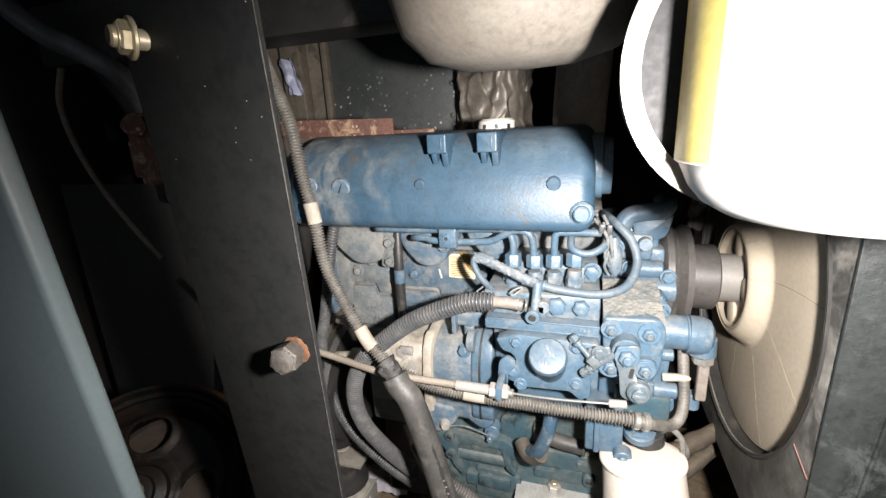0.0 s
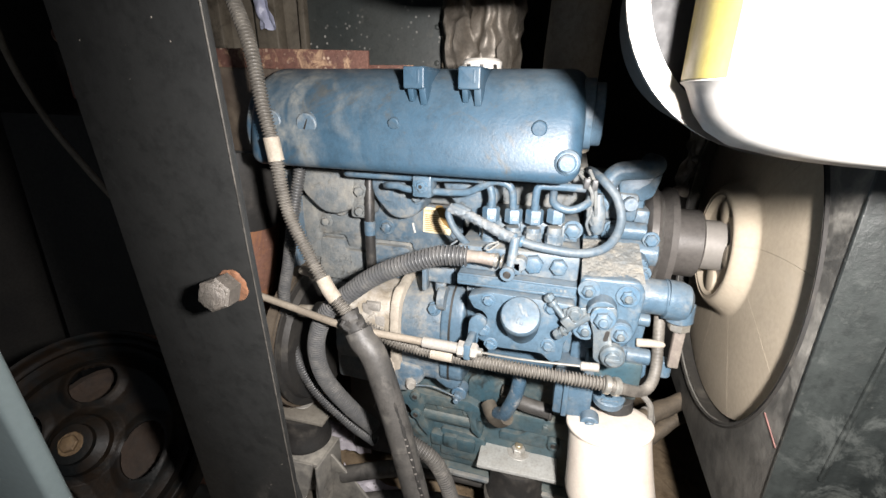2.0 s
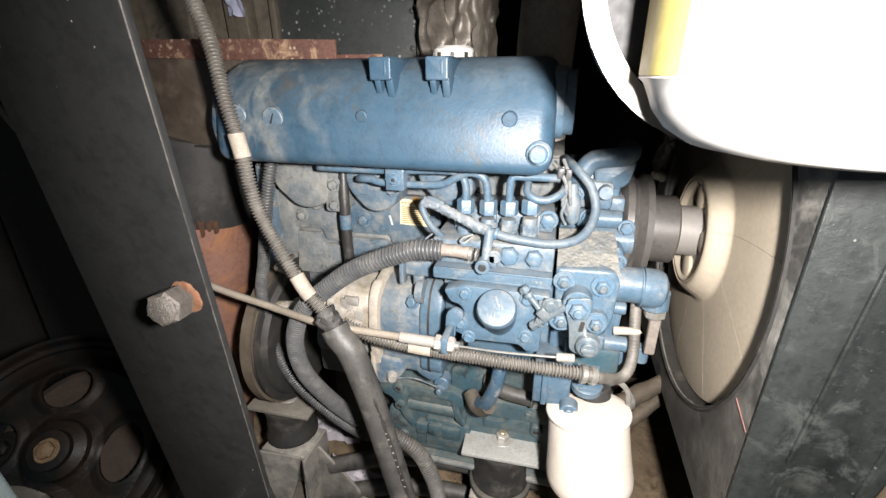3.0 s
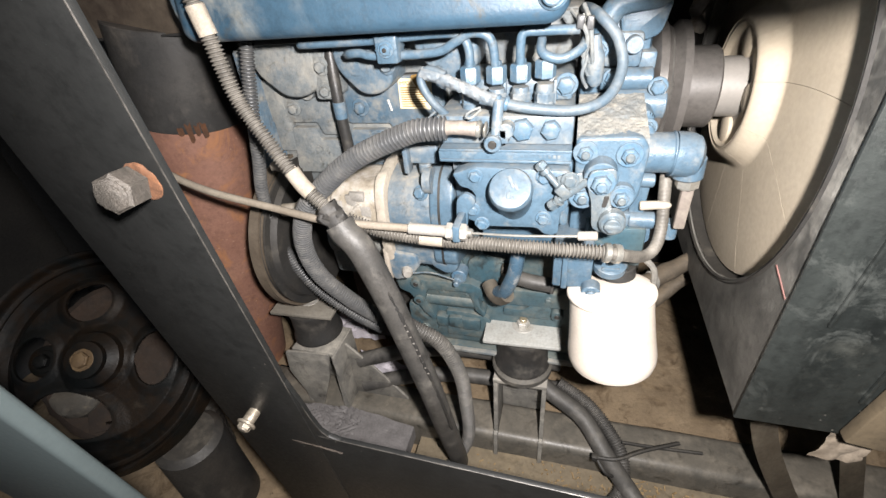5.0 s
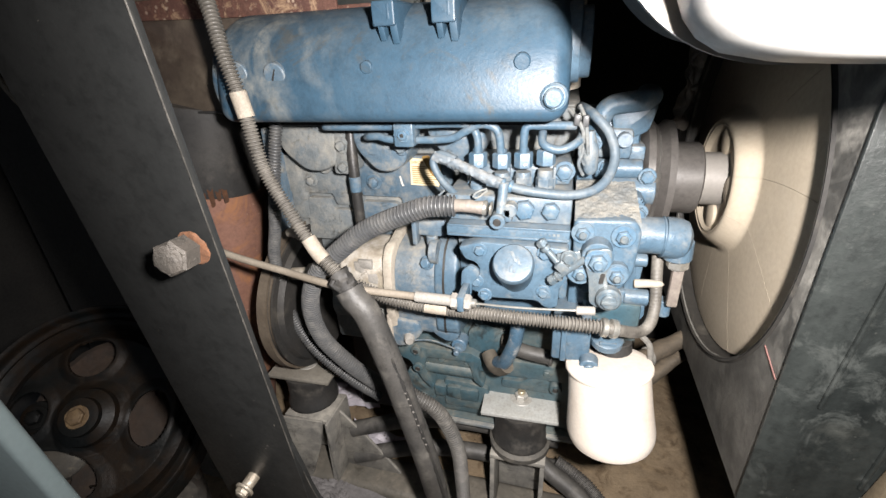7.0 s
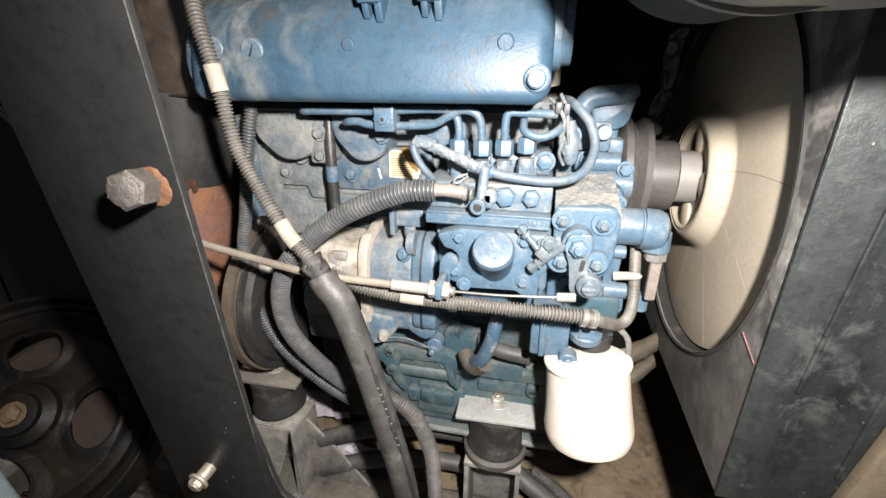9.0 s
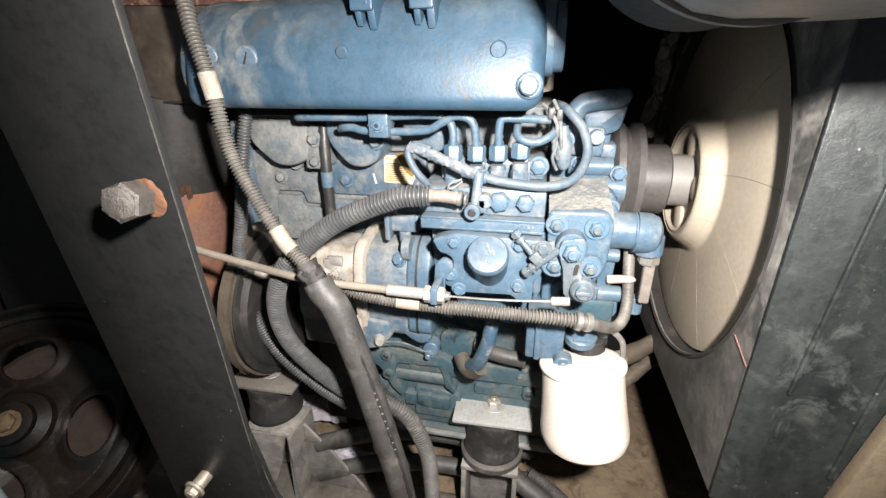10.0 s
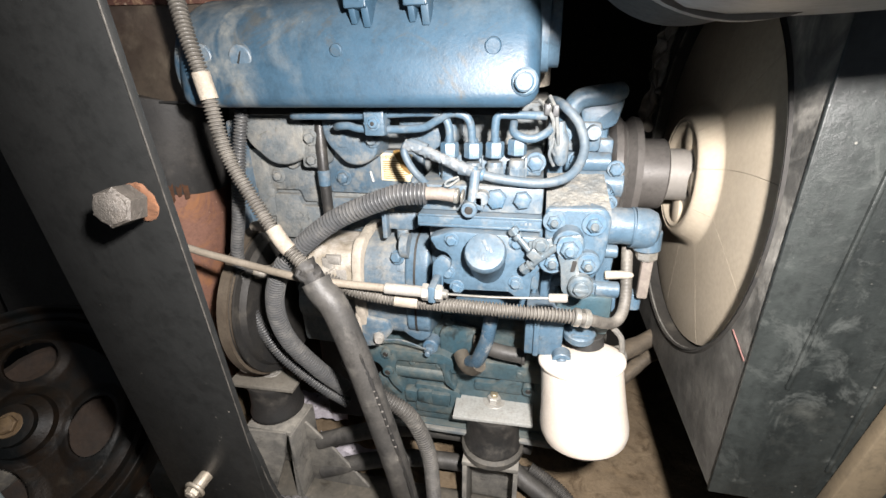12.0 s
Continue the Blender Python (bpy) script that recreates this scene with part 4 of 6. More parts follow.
    part("lock_nut", hexagon((0.128, 0.5895, 0.4665), (0, -1, 0), 0.0062, 0.005, 0.008), LINK, link_)


def water_side():
    # thermostat outlet, elbow and upper housing at the fan end
    e = part("coolant_elbow", join(cyl((0.186, 0.652, 0.468), (0.219, 0.652, 0.468), 0.0190, None, 0.002, 30), cyl((0.217, 0.652, 0.468), (0.220, 0.652, 0.468), 0.0203, None, 0.001, 30),
                                   lathe((0.219, 0.652, 0.467), (1, 0, -0.08), [(0, 0.0210), (0.014, 0.0212), (0.021, 0.0185), (0.025, 0.012), (0.0255, 0.0)], 30), cyl((0.235, 0.652, 0.465), (0.236, 0.652, 0.444), 0.0140)), BLUE, engine, "blue elbow pipe")
    part("union_nut", hexagon((0.2375, 0.652, 0.445), (0, 0, -1), 0.0110, 0.012), STEEL, e)
    part("drain_pipe", box(0.2335, 0.2445, 0.646, 0.656, 0.388, 0.436, 0.002), BOOT, e)
    part("drain_end", cyl((0.236, 0.668, 0.385), (0.236, 0.668, 0.365), 0.008), BOLT, e)
    part("white_cap", join(cyl((0.198, 0.645, 0.414), (0.212, 0.645, 0.4155), 0.0048, 0.0045), lathe((0.211, 0.645, 0.4155), (1, 0, 0.03), [(0, 0.0045), (0.010, 0.0042), (0.014, 0.0032), (0.016, 0.001)], 16)), CANISTER, engine, "cream plastic stub cap")
    for y, z, x0, x1, r in ((0.65, 0.44, 0.19, 0.208, 0.007), (0.65, 0.395, 0.19, 0.215, 0.009), (0.66, 0.37, 0.185, 0.205, 0.013)):
        part("side_boss", cyl((x0, y, z), (x1, y, z), r), BLUE, engine)
    w = part("water_pump", join(box(0.130, 0.195, 0.715, 0.83, 0.48, 0.575, 0.008), cyl((0.150, 0.70, 0.524), (0.197, 0.70, 0.524), 0.0105), cyl((0.165, 0.70, 0.500), (0.212, 0.70, 0.500), 0.0155), cyl((0.205, 0.75, 0.51), (0.225, 0.75, 0.51), 0.028)), BLUE, engine, "blue water pump housing")
    part("upper_outlet", join(tube([(0.147, 0.705, 0.550), (0.149, 0.70, 0.573), (0.158, 0.70, 0.588), (0.172, 0.70, 0.592), (0.192, 0.705, 0.594), (0.203, 0.74, 0.594), (0.205, 0.80, 0.59)], 0.0105, 18, 0, 0, 0.004), prism(rounded([(0.160, 0.583), (0.206, 0.590), (0.200, 0.562), (0.186, 0.556), (0.166, 0.558)], 0.006), "y", 0.705, 0.76, 0.003)), BLUE, w)
    for p in ((0.16, 0.69, 0.528), (0.145, 0.69, 0.553), (0.202, 0.69, 0.519)):
        part("pump_bolt", hexagon(p, (0, -1, 0), 0.007, 0.008, 0.009), BOLT, w)
    part("neck_casting", rough_up(join(box(0.150, 0.186, 0.700, 0.75, 0.534, 0.566, 0.005), cyl((0.176, 0.702, 0.556), (0.176, 0.690, 0.556), 0.008), box(0.184, 0.200, 0.705, 0.74, 0.530, 0.548, 0.003)), 0.02, 0.002), BLUE_DUSTY, w)
    for z in (0.545, 0.556, 0.567):
        part("wiring_knot", tube([(0.128, 0.665, z + 0.02), (0.134, 0.658, z + 0.008), (0.131, 0.656, z - 0.006), (0.137, 0.662, z - 0.02)], 0.0017, 8, 0, 0, 0.003), CAST_DUSTY, w)


def lower_side():
    # crankcase flank, pan rail, starter and small fittings
    c = part("crankcase", join(box(-0.098, 0.205, 0.715, 0.93, 0.225, 0.32, 0.006), box(-0.095, 0.205, 0.70, 0.93, 0.212, 0.240, 0.003)), PAN_BLUE, engine, "oily dark blue crankcase flank")
    part("oil_pan", join(box(-0.088, 0.19, 0.712, 0.92, 0.105, 0.214, 0.012, 3), box(-0.092, 0.195, 0.704, 0.925, 0.098, 0.108, 0.003)), PAN_BLUE, engine, "dark blue oil pan")
    part("pipe_along_pan", cyl((-0.078, 0.708, 0.206), (0.012, 0.708, 0.206), 0.0125), PAN_BLUE, c)
    for k, x in enumerate((-0.04, 0.0, 0.06, 0.115)):
        part("pan_bolt", hexagon((x, 0.702, 0.226), (0, -1, 0), 0.0055, 0.005, 0.007), PAN_BLUE, c)
    for out in ([(-0.10, 0.135), (-0.055, 0.135), (-0.055, 0.185), (-0.10, 0.190)], [(-0.04, 0.13), (0.035, 0.13), (0.03, 0.175), (0.0, 0.182), (-0.04, 0.182)], [(0.05, 0.185), (0.12, 0.185), (0.12, 0.21), (0.09, 0.21), (0.08, 0.20), (0.05, 0.20)]):
        part("cast_pad", prism(rounded(out, 0.006), "y", 0.7045, 0.714, 0.0025, 2, "low"), PAN_BLUE, c)
    for out in ([(-0.11, 0.245), (-0.02, 0.242), (-0.02, 0.275), (-0.07, 0.282), (-0.11, 0.27)], [(0.0, 0.242), (0.05, 0.242), (0.06, 0.285), (0.02, 0.295), (0.0, 0.28)]):
        part("cast_pad", prism(rounded(out, 0.008), "y", 0.706, 0.718, 0.003, 2, "low"), PAN_BLUE, c)
    for x, z, r in ((-0.076, 0.140, 0.009), (0.128, 0.20, 0.009)):
        ear = part("bolt_ear", lathe((x, 0.712, z), (0, -1, 0), [(0, r), (0.013, r), (0.015, r * 0.85)], 22), PAN_BLUE, c)
        # solid black disc, the shade inside the hole put into colour
        part("bore_shade", cyl((x, 0.6975, z), (x, 0.6962, z), r * 0.45), BLACK, ear)
    frame_out = [(-0.112, 0.263), (-0.092, 0.254), (-0.065, 0.248), (0.006, 0.250), (0.022, 0.242), (0.023, 0.231), (0.016, 0.224), (0.019, 0.205), (0.027, 0.196), (0.024, 0.188), (0.011, 0.198), (0.005, 0.225), (-0.000, 0.233), (-0.061, 0.231), (-0.066, 0.210), (-0.059, 0.192), (-0.051, 0.177), (-0.057, 0.172), (-0.070, 0.185), (-0.081, 0.207), (-0.089, 0.221), (-0.104, 0.227), (-0.108, 0.244)]
    part("rail_frame", prism(rounded(frame_out, 0.003, 2), "y", 0.692, 0.716, 0.0015, 2, "low"), PAN_BLUE, c)
    for q in ((-0.076, 0.694, 0.243), (-0.075, 0.694, 0.211)):
        hole = part("bolt_ear", lathe(q, (0, -1, 0), [(0, 0.0085), (0.006, 0.008), (0.007, 0.006)], 20), PAN_BLUE, c)
        # again a black disc for the dark of the hole
        part("bore_shade", cyl(Vector(q) + Vector((0, -0.0068, 0)), Vector(q) + Vector((0, -0.0078, 0)), 0.004), BLACK, hole)
    for q, w in (((-0.045, 0.164), 0.010), ((-0.023, 0.165), 0.012), ((0.001, 0.163), 0.015)):
        part("foot_lump", rough_up(box(q[0] - w, q[0] + w, 0.698, 0.716, q[1] - 0.013, q[1] + 0.010, 0.004), 0.02, 0.002), PAN_BLUE, c)
    for x0, x1, zt in ((0.012, 0.034, 0.292), (0.038, 0.056, 0.284), (-0.045, -0.020, 0.286)):
        part("arch_rib", tube([(x0, 0.712, 0.245), (x0 + 0.002, 0.710, zt - 0.012), ((x0 + x1) / 2, 0.709, zt), (x1 - 0.002, 0.710, zt - 0.012), (x1, 0.712, 0.245)], 0.0042, 10, 0, 0, 0.003), PAN_BLUE, c)
    part("side_hose", join(tube([(0.070, 0.690, 0.272), (0.09, 0.685, 0.271), (0.122, 0.684, 0.268)], 0.0100, 16), cyl((0.116, 0.684, 0.2685), (0.121, 0.684, 0.268), 0.0112)), HOSE, c, "short black hose with a clip")
    part("drain_tap", join(cyl((-0.010, 0.71, 0.262), (-0.010, 0.69, 0.262), 0.011), hexagon((-0.010, 0.69, 0.262), (0, -1, 0), 0.007, 0.01), cyl((-0.01, 0.68, 0.262), (-0.01, 0.672, 0.262), 0.004)), BOLT, c)
    part("thin_rod", tube([(-0.060, 0.634, 0.306), (-0.04, 0.66, 0.290), (-0.012, 0.676, 0.268)], 0.0011, 8), BLUE_DUSTY, c)
    body = [(0.650, 0.308), (0.643, 0.345), (0.642, 0.385), (0.648, 0.412), (0.665, 0.426), (0.70, 0.434), (0.745, 0.426), (0.745, 0.30), (0.70, 0.296)]
    s = part("starter_motor", prism(rounded(body, 0.010, 3), "x", -0.078, -0.024, 0.002), BLUE_DUSTY, engine, "dusty blue starter motor with a pale solenoid")
    out = [(0.640, 0.318), (0.640, 0.400), (0.655, 0.434), (0.70, 0.446), (0.745, 0.43), (0.745, 0.31), (0.70, 0.298)]
    part("end_bracket", prism(rounded(out, 0.014, 4), "x", -0.026, 0.004, 0.004, 3), BLUE, s)
    part("seam", prism(rounded([(y - 0.0012 if y < 0.7 else y, z) for y, z in out], 0.014, 4), "x", -0.0145, -0.012, 0), BLACK, s)
    rim = [(0.646, 0.290), (0.637, 0.335), (0.634, 0.392), (0.640, 0.420), (0.656, 0.433), (0.70, 0.440), (0.745, 0.43), (0.745, 0.29), (0.70, 0.284)]
    part("flange_strip", rough_up(prism(rounded(rim, 0.010, 4), "x", -0.090, -0.078, 0.002), 0.012, 0.0012), CANISTER, s, "pale dusty flange")
    sol = part("solenoid", rough_up(prism(rounded([(0.648, 0.350), (0.640, 0.372), (0.640, 0.406), (0.654, 0.422), (0.70, 0.426), (0.735, 0.41), (0.735, 0.345)], 0.008, 3), "x", -0.152, -0.093, 0.004, 3), 0.014, 0.0022), SOLENOID, s, "pale scraped solenoid casting")
    for x0, x1, z0, z1 in ((-0.146, -0.134, 0.386, 0.404), (-0.130, -0.116, 0.392, 0.412), (-0.112, -0.098, 0.384, 0.398), (-0.124, -0.104, 0.404, 0.416)):
        part("scraped_pad", rough_up(box(x0, x1, 0.6388, 0.645, z0, z1, 0.0012), 0.006, 0.0022), FERRULE, sol)
    part("solenoid_end", join(cyl((-0.165, 0.668, 0.392), (-0.150, 0.668, 0.392), 0.020), cyl((-0.250, 0.66, 0.372), (-0.205, 0.66, 0.378), 0.0088), cyl((-0.210, 0.66, 0.378), (-0.190, 0.66, 0.380), 0.013), cyl((-0.195, 0.655, 0.380), (-0.156, 0.655, 0.394), 0.008)), SOLENOID, s)
    foot = part("foot", rough_up(prism(rounded([(-0.090, 0.335), (-0.050, 0.330), (-0.046, 0.312), (-0.064, 0.292), (-0.086, 0.288)], 0.006, 3), "y", 0.640, 0.700, 0.003), 0.012, 0.001), BLUE_DUSTY, s)
    part("foot_edge", rough_up(box(-0.0925, -0.086, 0.637, 0.69, 0.288, 0.340, 0.002), 0.01, 0.0012), CANISTER, foot, "pale scraped edge")
    part("belly", prism(rounded([(-0.048, 0.330), (0.004, 0.334), (0.002, 0.306), (-0.012, 0.298), (-0.030, 0.308)], 0.006, 3), "y", 0.648, 0.710, 0.004), BLUE, s)
    part("rear_can", join(cyl((-0.165, 0.70, 0.360), (-0.094, 0.70, 0.366), 0.046, None, 0.004, 36), lathe((-0.165, 0.70, 0.360), (-1, 0, 0), [(0, 0.042), (0.012, 0.034), (0.016, 0.01)], 28)), CAST_DUSTY, s)
    part("flange_bolt", hexagon((-0.034, 0.648, 0.416), (-0.2, -1, 0.35), 0.0068, 0.008, 0.009), BOLT, s)
    part("flange_ear", lathe((-0.020, 0.652, 0.430), (-1, 0, 0), [(0, 0.015), (0.009, 0.015), (0.011, 0.011)], 20), BLUE_DUSTY, s)
    part("white_plug", lathe((-0.064, 0.642, 0.306), (0.3, -1, 0), [(0, 0.0075), (0.008, 0.0068), (0.011, 0.005)], 18), FERRULE, s)
    part("oil_pipe", tube([(0.079, 0.655, 0.352), (0.077, 0.645, 0.338), (0.074, 0.642, 0.318), (0.067, 0.643, 0.296), (0.060, 0.648, 0.279), (0.050, 0.66, 0.268)], 0.0088, 18, 0, 0, 0.004), BLUE_WORN, engine, "worn blue bent oil pipe")
    part("pipe_nut", join(tube([(0.064, 0.648, 0.276), (0.055, 0.654, 0.264), (0.044, 0.664, 0.262), (0.034, 0.68, 0.268)], 0.0104, 18, 0, 0, 0.004), cyl((0.05, 0.70, 0.275), (0.075, 0.70, 0.275), 0.009)), DARK, engine, "dark dirty pipe elbow")
    part("fuel_pump_box", join(box(0.118, 0.160, 0.622, 0.70, 0.318, 0.372, 0.003), box(0.128, 0.134, 0.617, 0.624, 0.32, 0.37, 0.001), cyl((0.165, 0.64, 0.352), (0.190, 0.64, 0.352), 0.016), lathe((0.177, 0.63, 0.342), (0, -0.25, 1), [(0, 0.013), (0.004, 0.017), (0.012, 0.017), (0.016, 0.013), (0.022, 0.011)], 24), box(0.168, 0.186, 0.612, 0.616, 0.352, 0.356, 0.001), cyl((0.160, 0.625, 0.322), (0.160, 0.610, 0.321), 0.0105), cyl((0.160, 0.612, 0.321), (0.160, 0.606, 0.321), 0.006)), BLUE, engine)
    part("filter_head", join(cyl((0.182, 0.640, 0.335), (0.178, 0.650, 0.352), 0.017), box(0.15, 0.21, 0.64, 0.72, 0.34, 0.39, 0.006)), PAN_BLUE, engine)
    part("rear_casting", rough_up(join(box(-0.215, -0.100, 0.705, 0.78, 0.235, 0.335, 0.010, 3), cyl((-0.190, 0.69, 0.318), (-0.105, 0.69, 0.322), 0.022)), 0.02, 0.002), CAST_DUSTY, engine, "dusty casting under the starter")
    # plain black block stands in for the deep shade beside the pan
    part("bell_shade_block", box(-0.236, -0.099, 0.775, 0.93, 0.02, 0.32, 0.01, 3), BLACK, engine, "black block for the bell housing, filling the shaded gap")
    # flywheel housing with a pale rim
    f = part("flywheel_housing", lathe((-0.238, 0.72, 0.305), (-1, 0, 0), [(0, 0.10), (0.02, 0.109), (0.03, 0.109), (0.04, 0.10)], 64), BLACK, engine)
    part("rim", pipe_wall((-0.254, 0.72, 0.305), (-0.268, 0.72, 0.305), 0.118, 0.1135, 64), RIM, f)
    part("inner_rim", pipe_wall((-0.250, 0.72, 0.305), (-0.262, 0.72, 0.305), 0.1085, 0.104, 64), RIM, f)
    part("face_disc", lathe((-0.246, 0.72, 0.305), (-1, 0, 0), [(0, 0.114), (0.003, 0.114), (0.005, 0.10), (0.004, 0.05), (0.004, 0.0)], 64), BLACK, f)


valve_cover(), block(), pipes(), pump(), gear_case(), water_side(), lower_side()


def oil_filter():
    d = Vector((0.12, -0.16, -1)).normalized()
    p = Vector((0.1815, 0.622, 0.3215))
    ob = thing("oil_filter", p, "cream painted spin-on oil filter can under the engine", "oil filter")
    part("can", lathe(p, d, [(-0.003, 0.0), (-0.0028, 0.036), (-0.0015, 0.0435), (0.0, 0.0462), (0.002, 0.0468), (0.0045, 0.0462), (0.006, 0.0442), (0.02, 0.0444), (0.045, 0.0458), (0.065, 0.0474), (0.080, 0.0490), (0.088, 0.0486), (0.095, 0.0462), (0.101, 0.0405), (0.106, 0.030), (0.109, 0.016), (0.110, 0.0)], 56), FILTER, ob, "", 24)
    part("seal", cyl(p - d * 0.016 + Vector((0.008, 0.022, 0)), p - d * 0.0025 + Vector((0.008, 0.022, 0)), 0.019), RUBBER, ob)


oil_filter()


def engine_mount(x, y, label, plate, worn=True):
    ob = thing("engine_mount", (x, y, -0.16), label, "engine mount", "engine mounts")
    part("top_plate", turned(box(-0.056, 0.056, -0.036, 0.033, 0, 0.006, 0.0012), Matrix.Translation((x, y, 0.160)) @ Matrix.Rotation(radians(2), 4, "Z")), plate, ob, "bare bright steel plate" if worn else "dirty steel plate")
    b = part("mount_bolt", hexagon((x, y + 0.003, 0.164), (0, 0, 1), 0.0098, 0.011, 0.0165), ZINC_PALE, ob)
    part("stud", cyl((x, y + 0.003, 0.173), (x, y + 0.003, 0.181), 0.0055), GOLD, b)
    part("rubber", lathe((x, y, 0.09), (0, 0, 1), [(0, 0.036), (0.006, 0.043), (0.012, 0.043), (0.018, 0.0395), (0.055, 0.039), (0.064, 0.041), (0.068, 0.040)], 36), RUBBER, ob)
    if worn:
        part("cup", lathe((x, y, 0.078), (0, 0, 1), [(0, 0.036), (0.004, 0.047), (0.012, 0.047), (0.016, 0.042)], 36), CUP, ob)
    part("seat_plate", box(x - 0.042, x + 0.042, y - 0.036, y + 0.032, 0.070, 0.078, 0.0015), BRACKET, ob)
    for s in (-1, 1):
        part("gusset", prism([(y - 0.034, 0.072), (y + 0.03, 0.072), (y + 0.03, -0.06), (y - 0.036, -0.09), (y - 0.042, -0.06)], "x", x + s * 0.038 - 0.0035, x + s * 0.038 + 0.0035, 0.001), BRACKET, ob)
    part("back", box(x - 0.038, x + 0.038, y + 0.022, y + 0.030, -0.06, 0.07, 0.001), BRACKET, ob)
    part("under_nut", join(hexagon((x, y, 0.07), (0, 0, -1), 0.010, 0.010), cyl((x, y, 0.07), (x, y, 0.045), 0.005)), STEEL, ob)


engine_mount(0.080, 0.705, "rubber engine mount on a welded bracket with bright top plate", PLATE)
engine_mount(-0.285, 0.705, "dusty rubber engine mount on a steel bracket by the flywheel", PLATE_DIRTY, False)
bracket = thing("mount_bracket", (-0.29, 0.66, -0.06), "dusty grey folded steel bracket under the engine mount", "bracket")
part("front_web", prism(rounded([(-0.338, 0.075), (-0.248, 0.082), (-0.262, 0.02), (-0.300, -0.078), (-0.312, -0.078), (-0.345, 0.02)], 0.006), "y", 0.663, 0.668, 0.0012), BRACKET, bracket)
part("side_web", prism([(0.66, 0.08), (0.735, 0.08), (0.735, -0.07), (0.663, -0.07)], "x", -0.243, -0.238, 0.0012), BRACKET, bracket)
part("back_web", prism(rounded([(-0.238, 0.075), (-0.19, 0.02), (-0.13, -0.06), (-0.238, -0.06)], 0.006), "y", 0.70, 0.705, 0.0012), BRACKET, bracket)


# ---- fan, pulley, shroud and radiator ----
AX, FAN_Y, FAN_Z = 0.30, 0.755, 0.500


def fan():
    ob = thing("cooling_fan", (0.30, FAN_Y, FAN_Z), "beige moulded plastic cooling fan with broad blades", "fan")
    part("pulley", lathe((0.197, FAN_Y, FAN_Z), (1, 0, 0), [(0, 0.056), (0.006, 0.066), (0.013, 0.066), (0.020, 0.058), (0.027, 0.066), (0.034, 0.065), (0.038, 0.046)], 48), HUB, ob, "dark worn pulley")
    part("hub", cyl((0.232, FAN_Y, FAN_Z), (0.2645, FAN_Y, FAN_Z), 0.041, None, 0.002, 40), HUB, ob, "grey spacer hub")
    part("collar", join(cyl((0.262, FAN_Y, FAN_Z), (0.297, FAN_Y, FAN_Z), 0.0300, None, 0.002, 40), lathe((0.290, FAN_Y, FAN_Z), (1, 0, 0), [(0, 0.030), (0.001, 0.0345), (0.006, 0.0345), (0.007, 0.030)], 8, 0.39)), COLLAR, ob, "pale collar")
    # the hub drum flares into the face, on which the blades lie barely proud
    def face_x(r):
        u = max(0.0, (r - 0.0625) / 0.126)
        v = min(1.0, max(0.0, (r - 0.0650) / 0.0190))
        return 0.2832 + 0.0175 * v * v * (3 - 2 * v) + 0.0070 * u + 0.003 * u ** 5
    face = [(face_x(0.0625 + 0.0014 * k) + 0.0011, 0.0625 + 0.0014 * k) for k in range(95)]
    drum = lathe((0, FAN_Y, FAN_Z), (1, 0, 0), [(0.291, 0.0), (0.291, 0.040), (0.290, 0.055), (0.2885, 0.0578), (0.2845, 0.0590), (0.2830, 0.0605)] + face + [(0.318, 0.190), (0.312, 0.09), (0.302, 0.07), (0.302, 0.0)], 96)
    part("hub_drum", drum, FAN, ob, "flared beige hub drum", 50)
    for k in range(4):
        w = k * math.pi / 2
        q = Vector((0.2915, FAN_Y + 0.0435 * math.cos(w), FAN_Z + 0.0435 * math.sin(w)))
        part("hub_pad", lathe(q, (-1, 0, 0), [(0, 0.0155), (0.004, 0.0150), (0.0055, 0.0125), (0.006, 0.0)], 24), FAN, ob)
    for k in range(10):
        w0 = 2 * math.pi * k / 10
        bm = bmesh.new()
        rows = []
        for i in range(41):
            u = (i / 40) ** 1.6
            r = 0.0640 + u * 0.1320
            half = radians(17.9)
            row = []
            for j in range(9):
                w = w0 + (j / 4 - 1) * half + 0.16 * u
                row.append(bm.verts.new((face_x(r) - 0.0001, FAN_Y + r * math.cos(w), FAN_Z + r * math.sin(w))))
            rows.append(row)
        for a, b in zip(rows, rows[1:]):
            for j in range(8):
                bm.faces.new((a[j], a[j + 1], b[j + 1], b[j]))
        bmesh.ops.recalc_face_normals(bm, faces=bm.faces)
        bmesh.ops.solidify(bm, geom=bm.faces[:], thickness=0.0010)
        part("blade", bm, FAN, ob, "", 50)
    bl = thing("fan_belt", (0.24, FAN_Y, 0.30), "worn grey-brown rubber fan belt", "belt")
    pts = []
    cy, cz, r2 = 0.80, 0.27, 0.062
    for k in range(13):
        w = math.pi * k / 12
        pts.append((0.211, FAN_Y + 0.056 * math.cos(w), FAN_Z + 0.056 * math.sin(w)))
    for k in range(13):
        w = math.pi + math.pi * k / 12
        pts.append((0.211, cy + r2 * math.cos(w), cz + r2 * math.sin(w)))
    pts.append(pts[0])
    part("band", tube(pts, 0.0065, 8, 0, 0, 0.006), HOSE, bl)
    part("crank_pulley", lathe((0.187, cy, cz), (1, 0, 0), [(0, 0.05), (0.006, 0.068), (0.016, 0.068), (0.024, 0.058), (0.032, 0.068), (0.040, 0.068), (0.044, 0.04)], 48), DARK, bl)


fan()


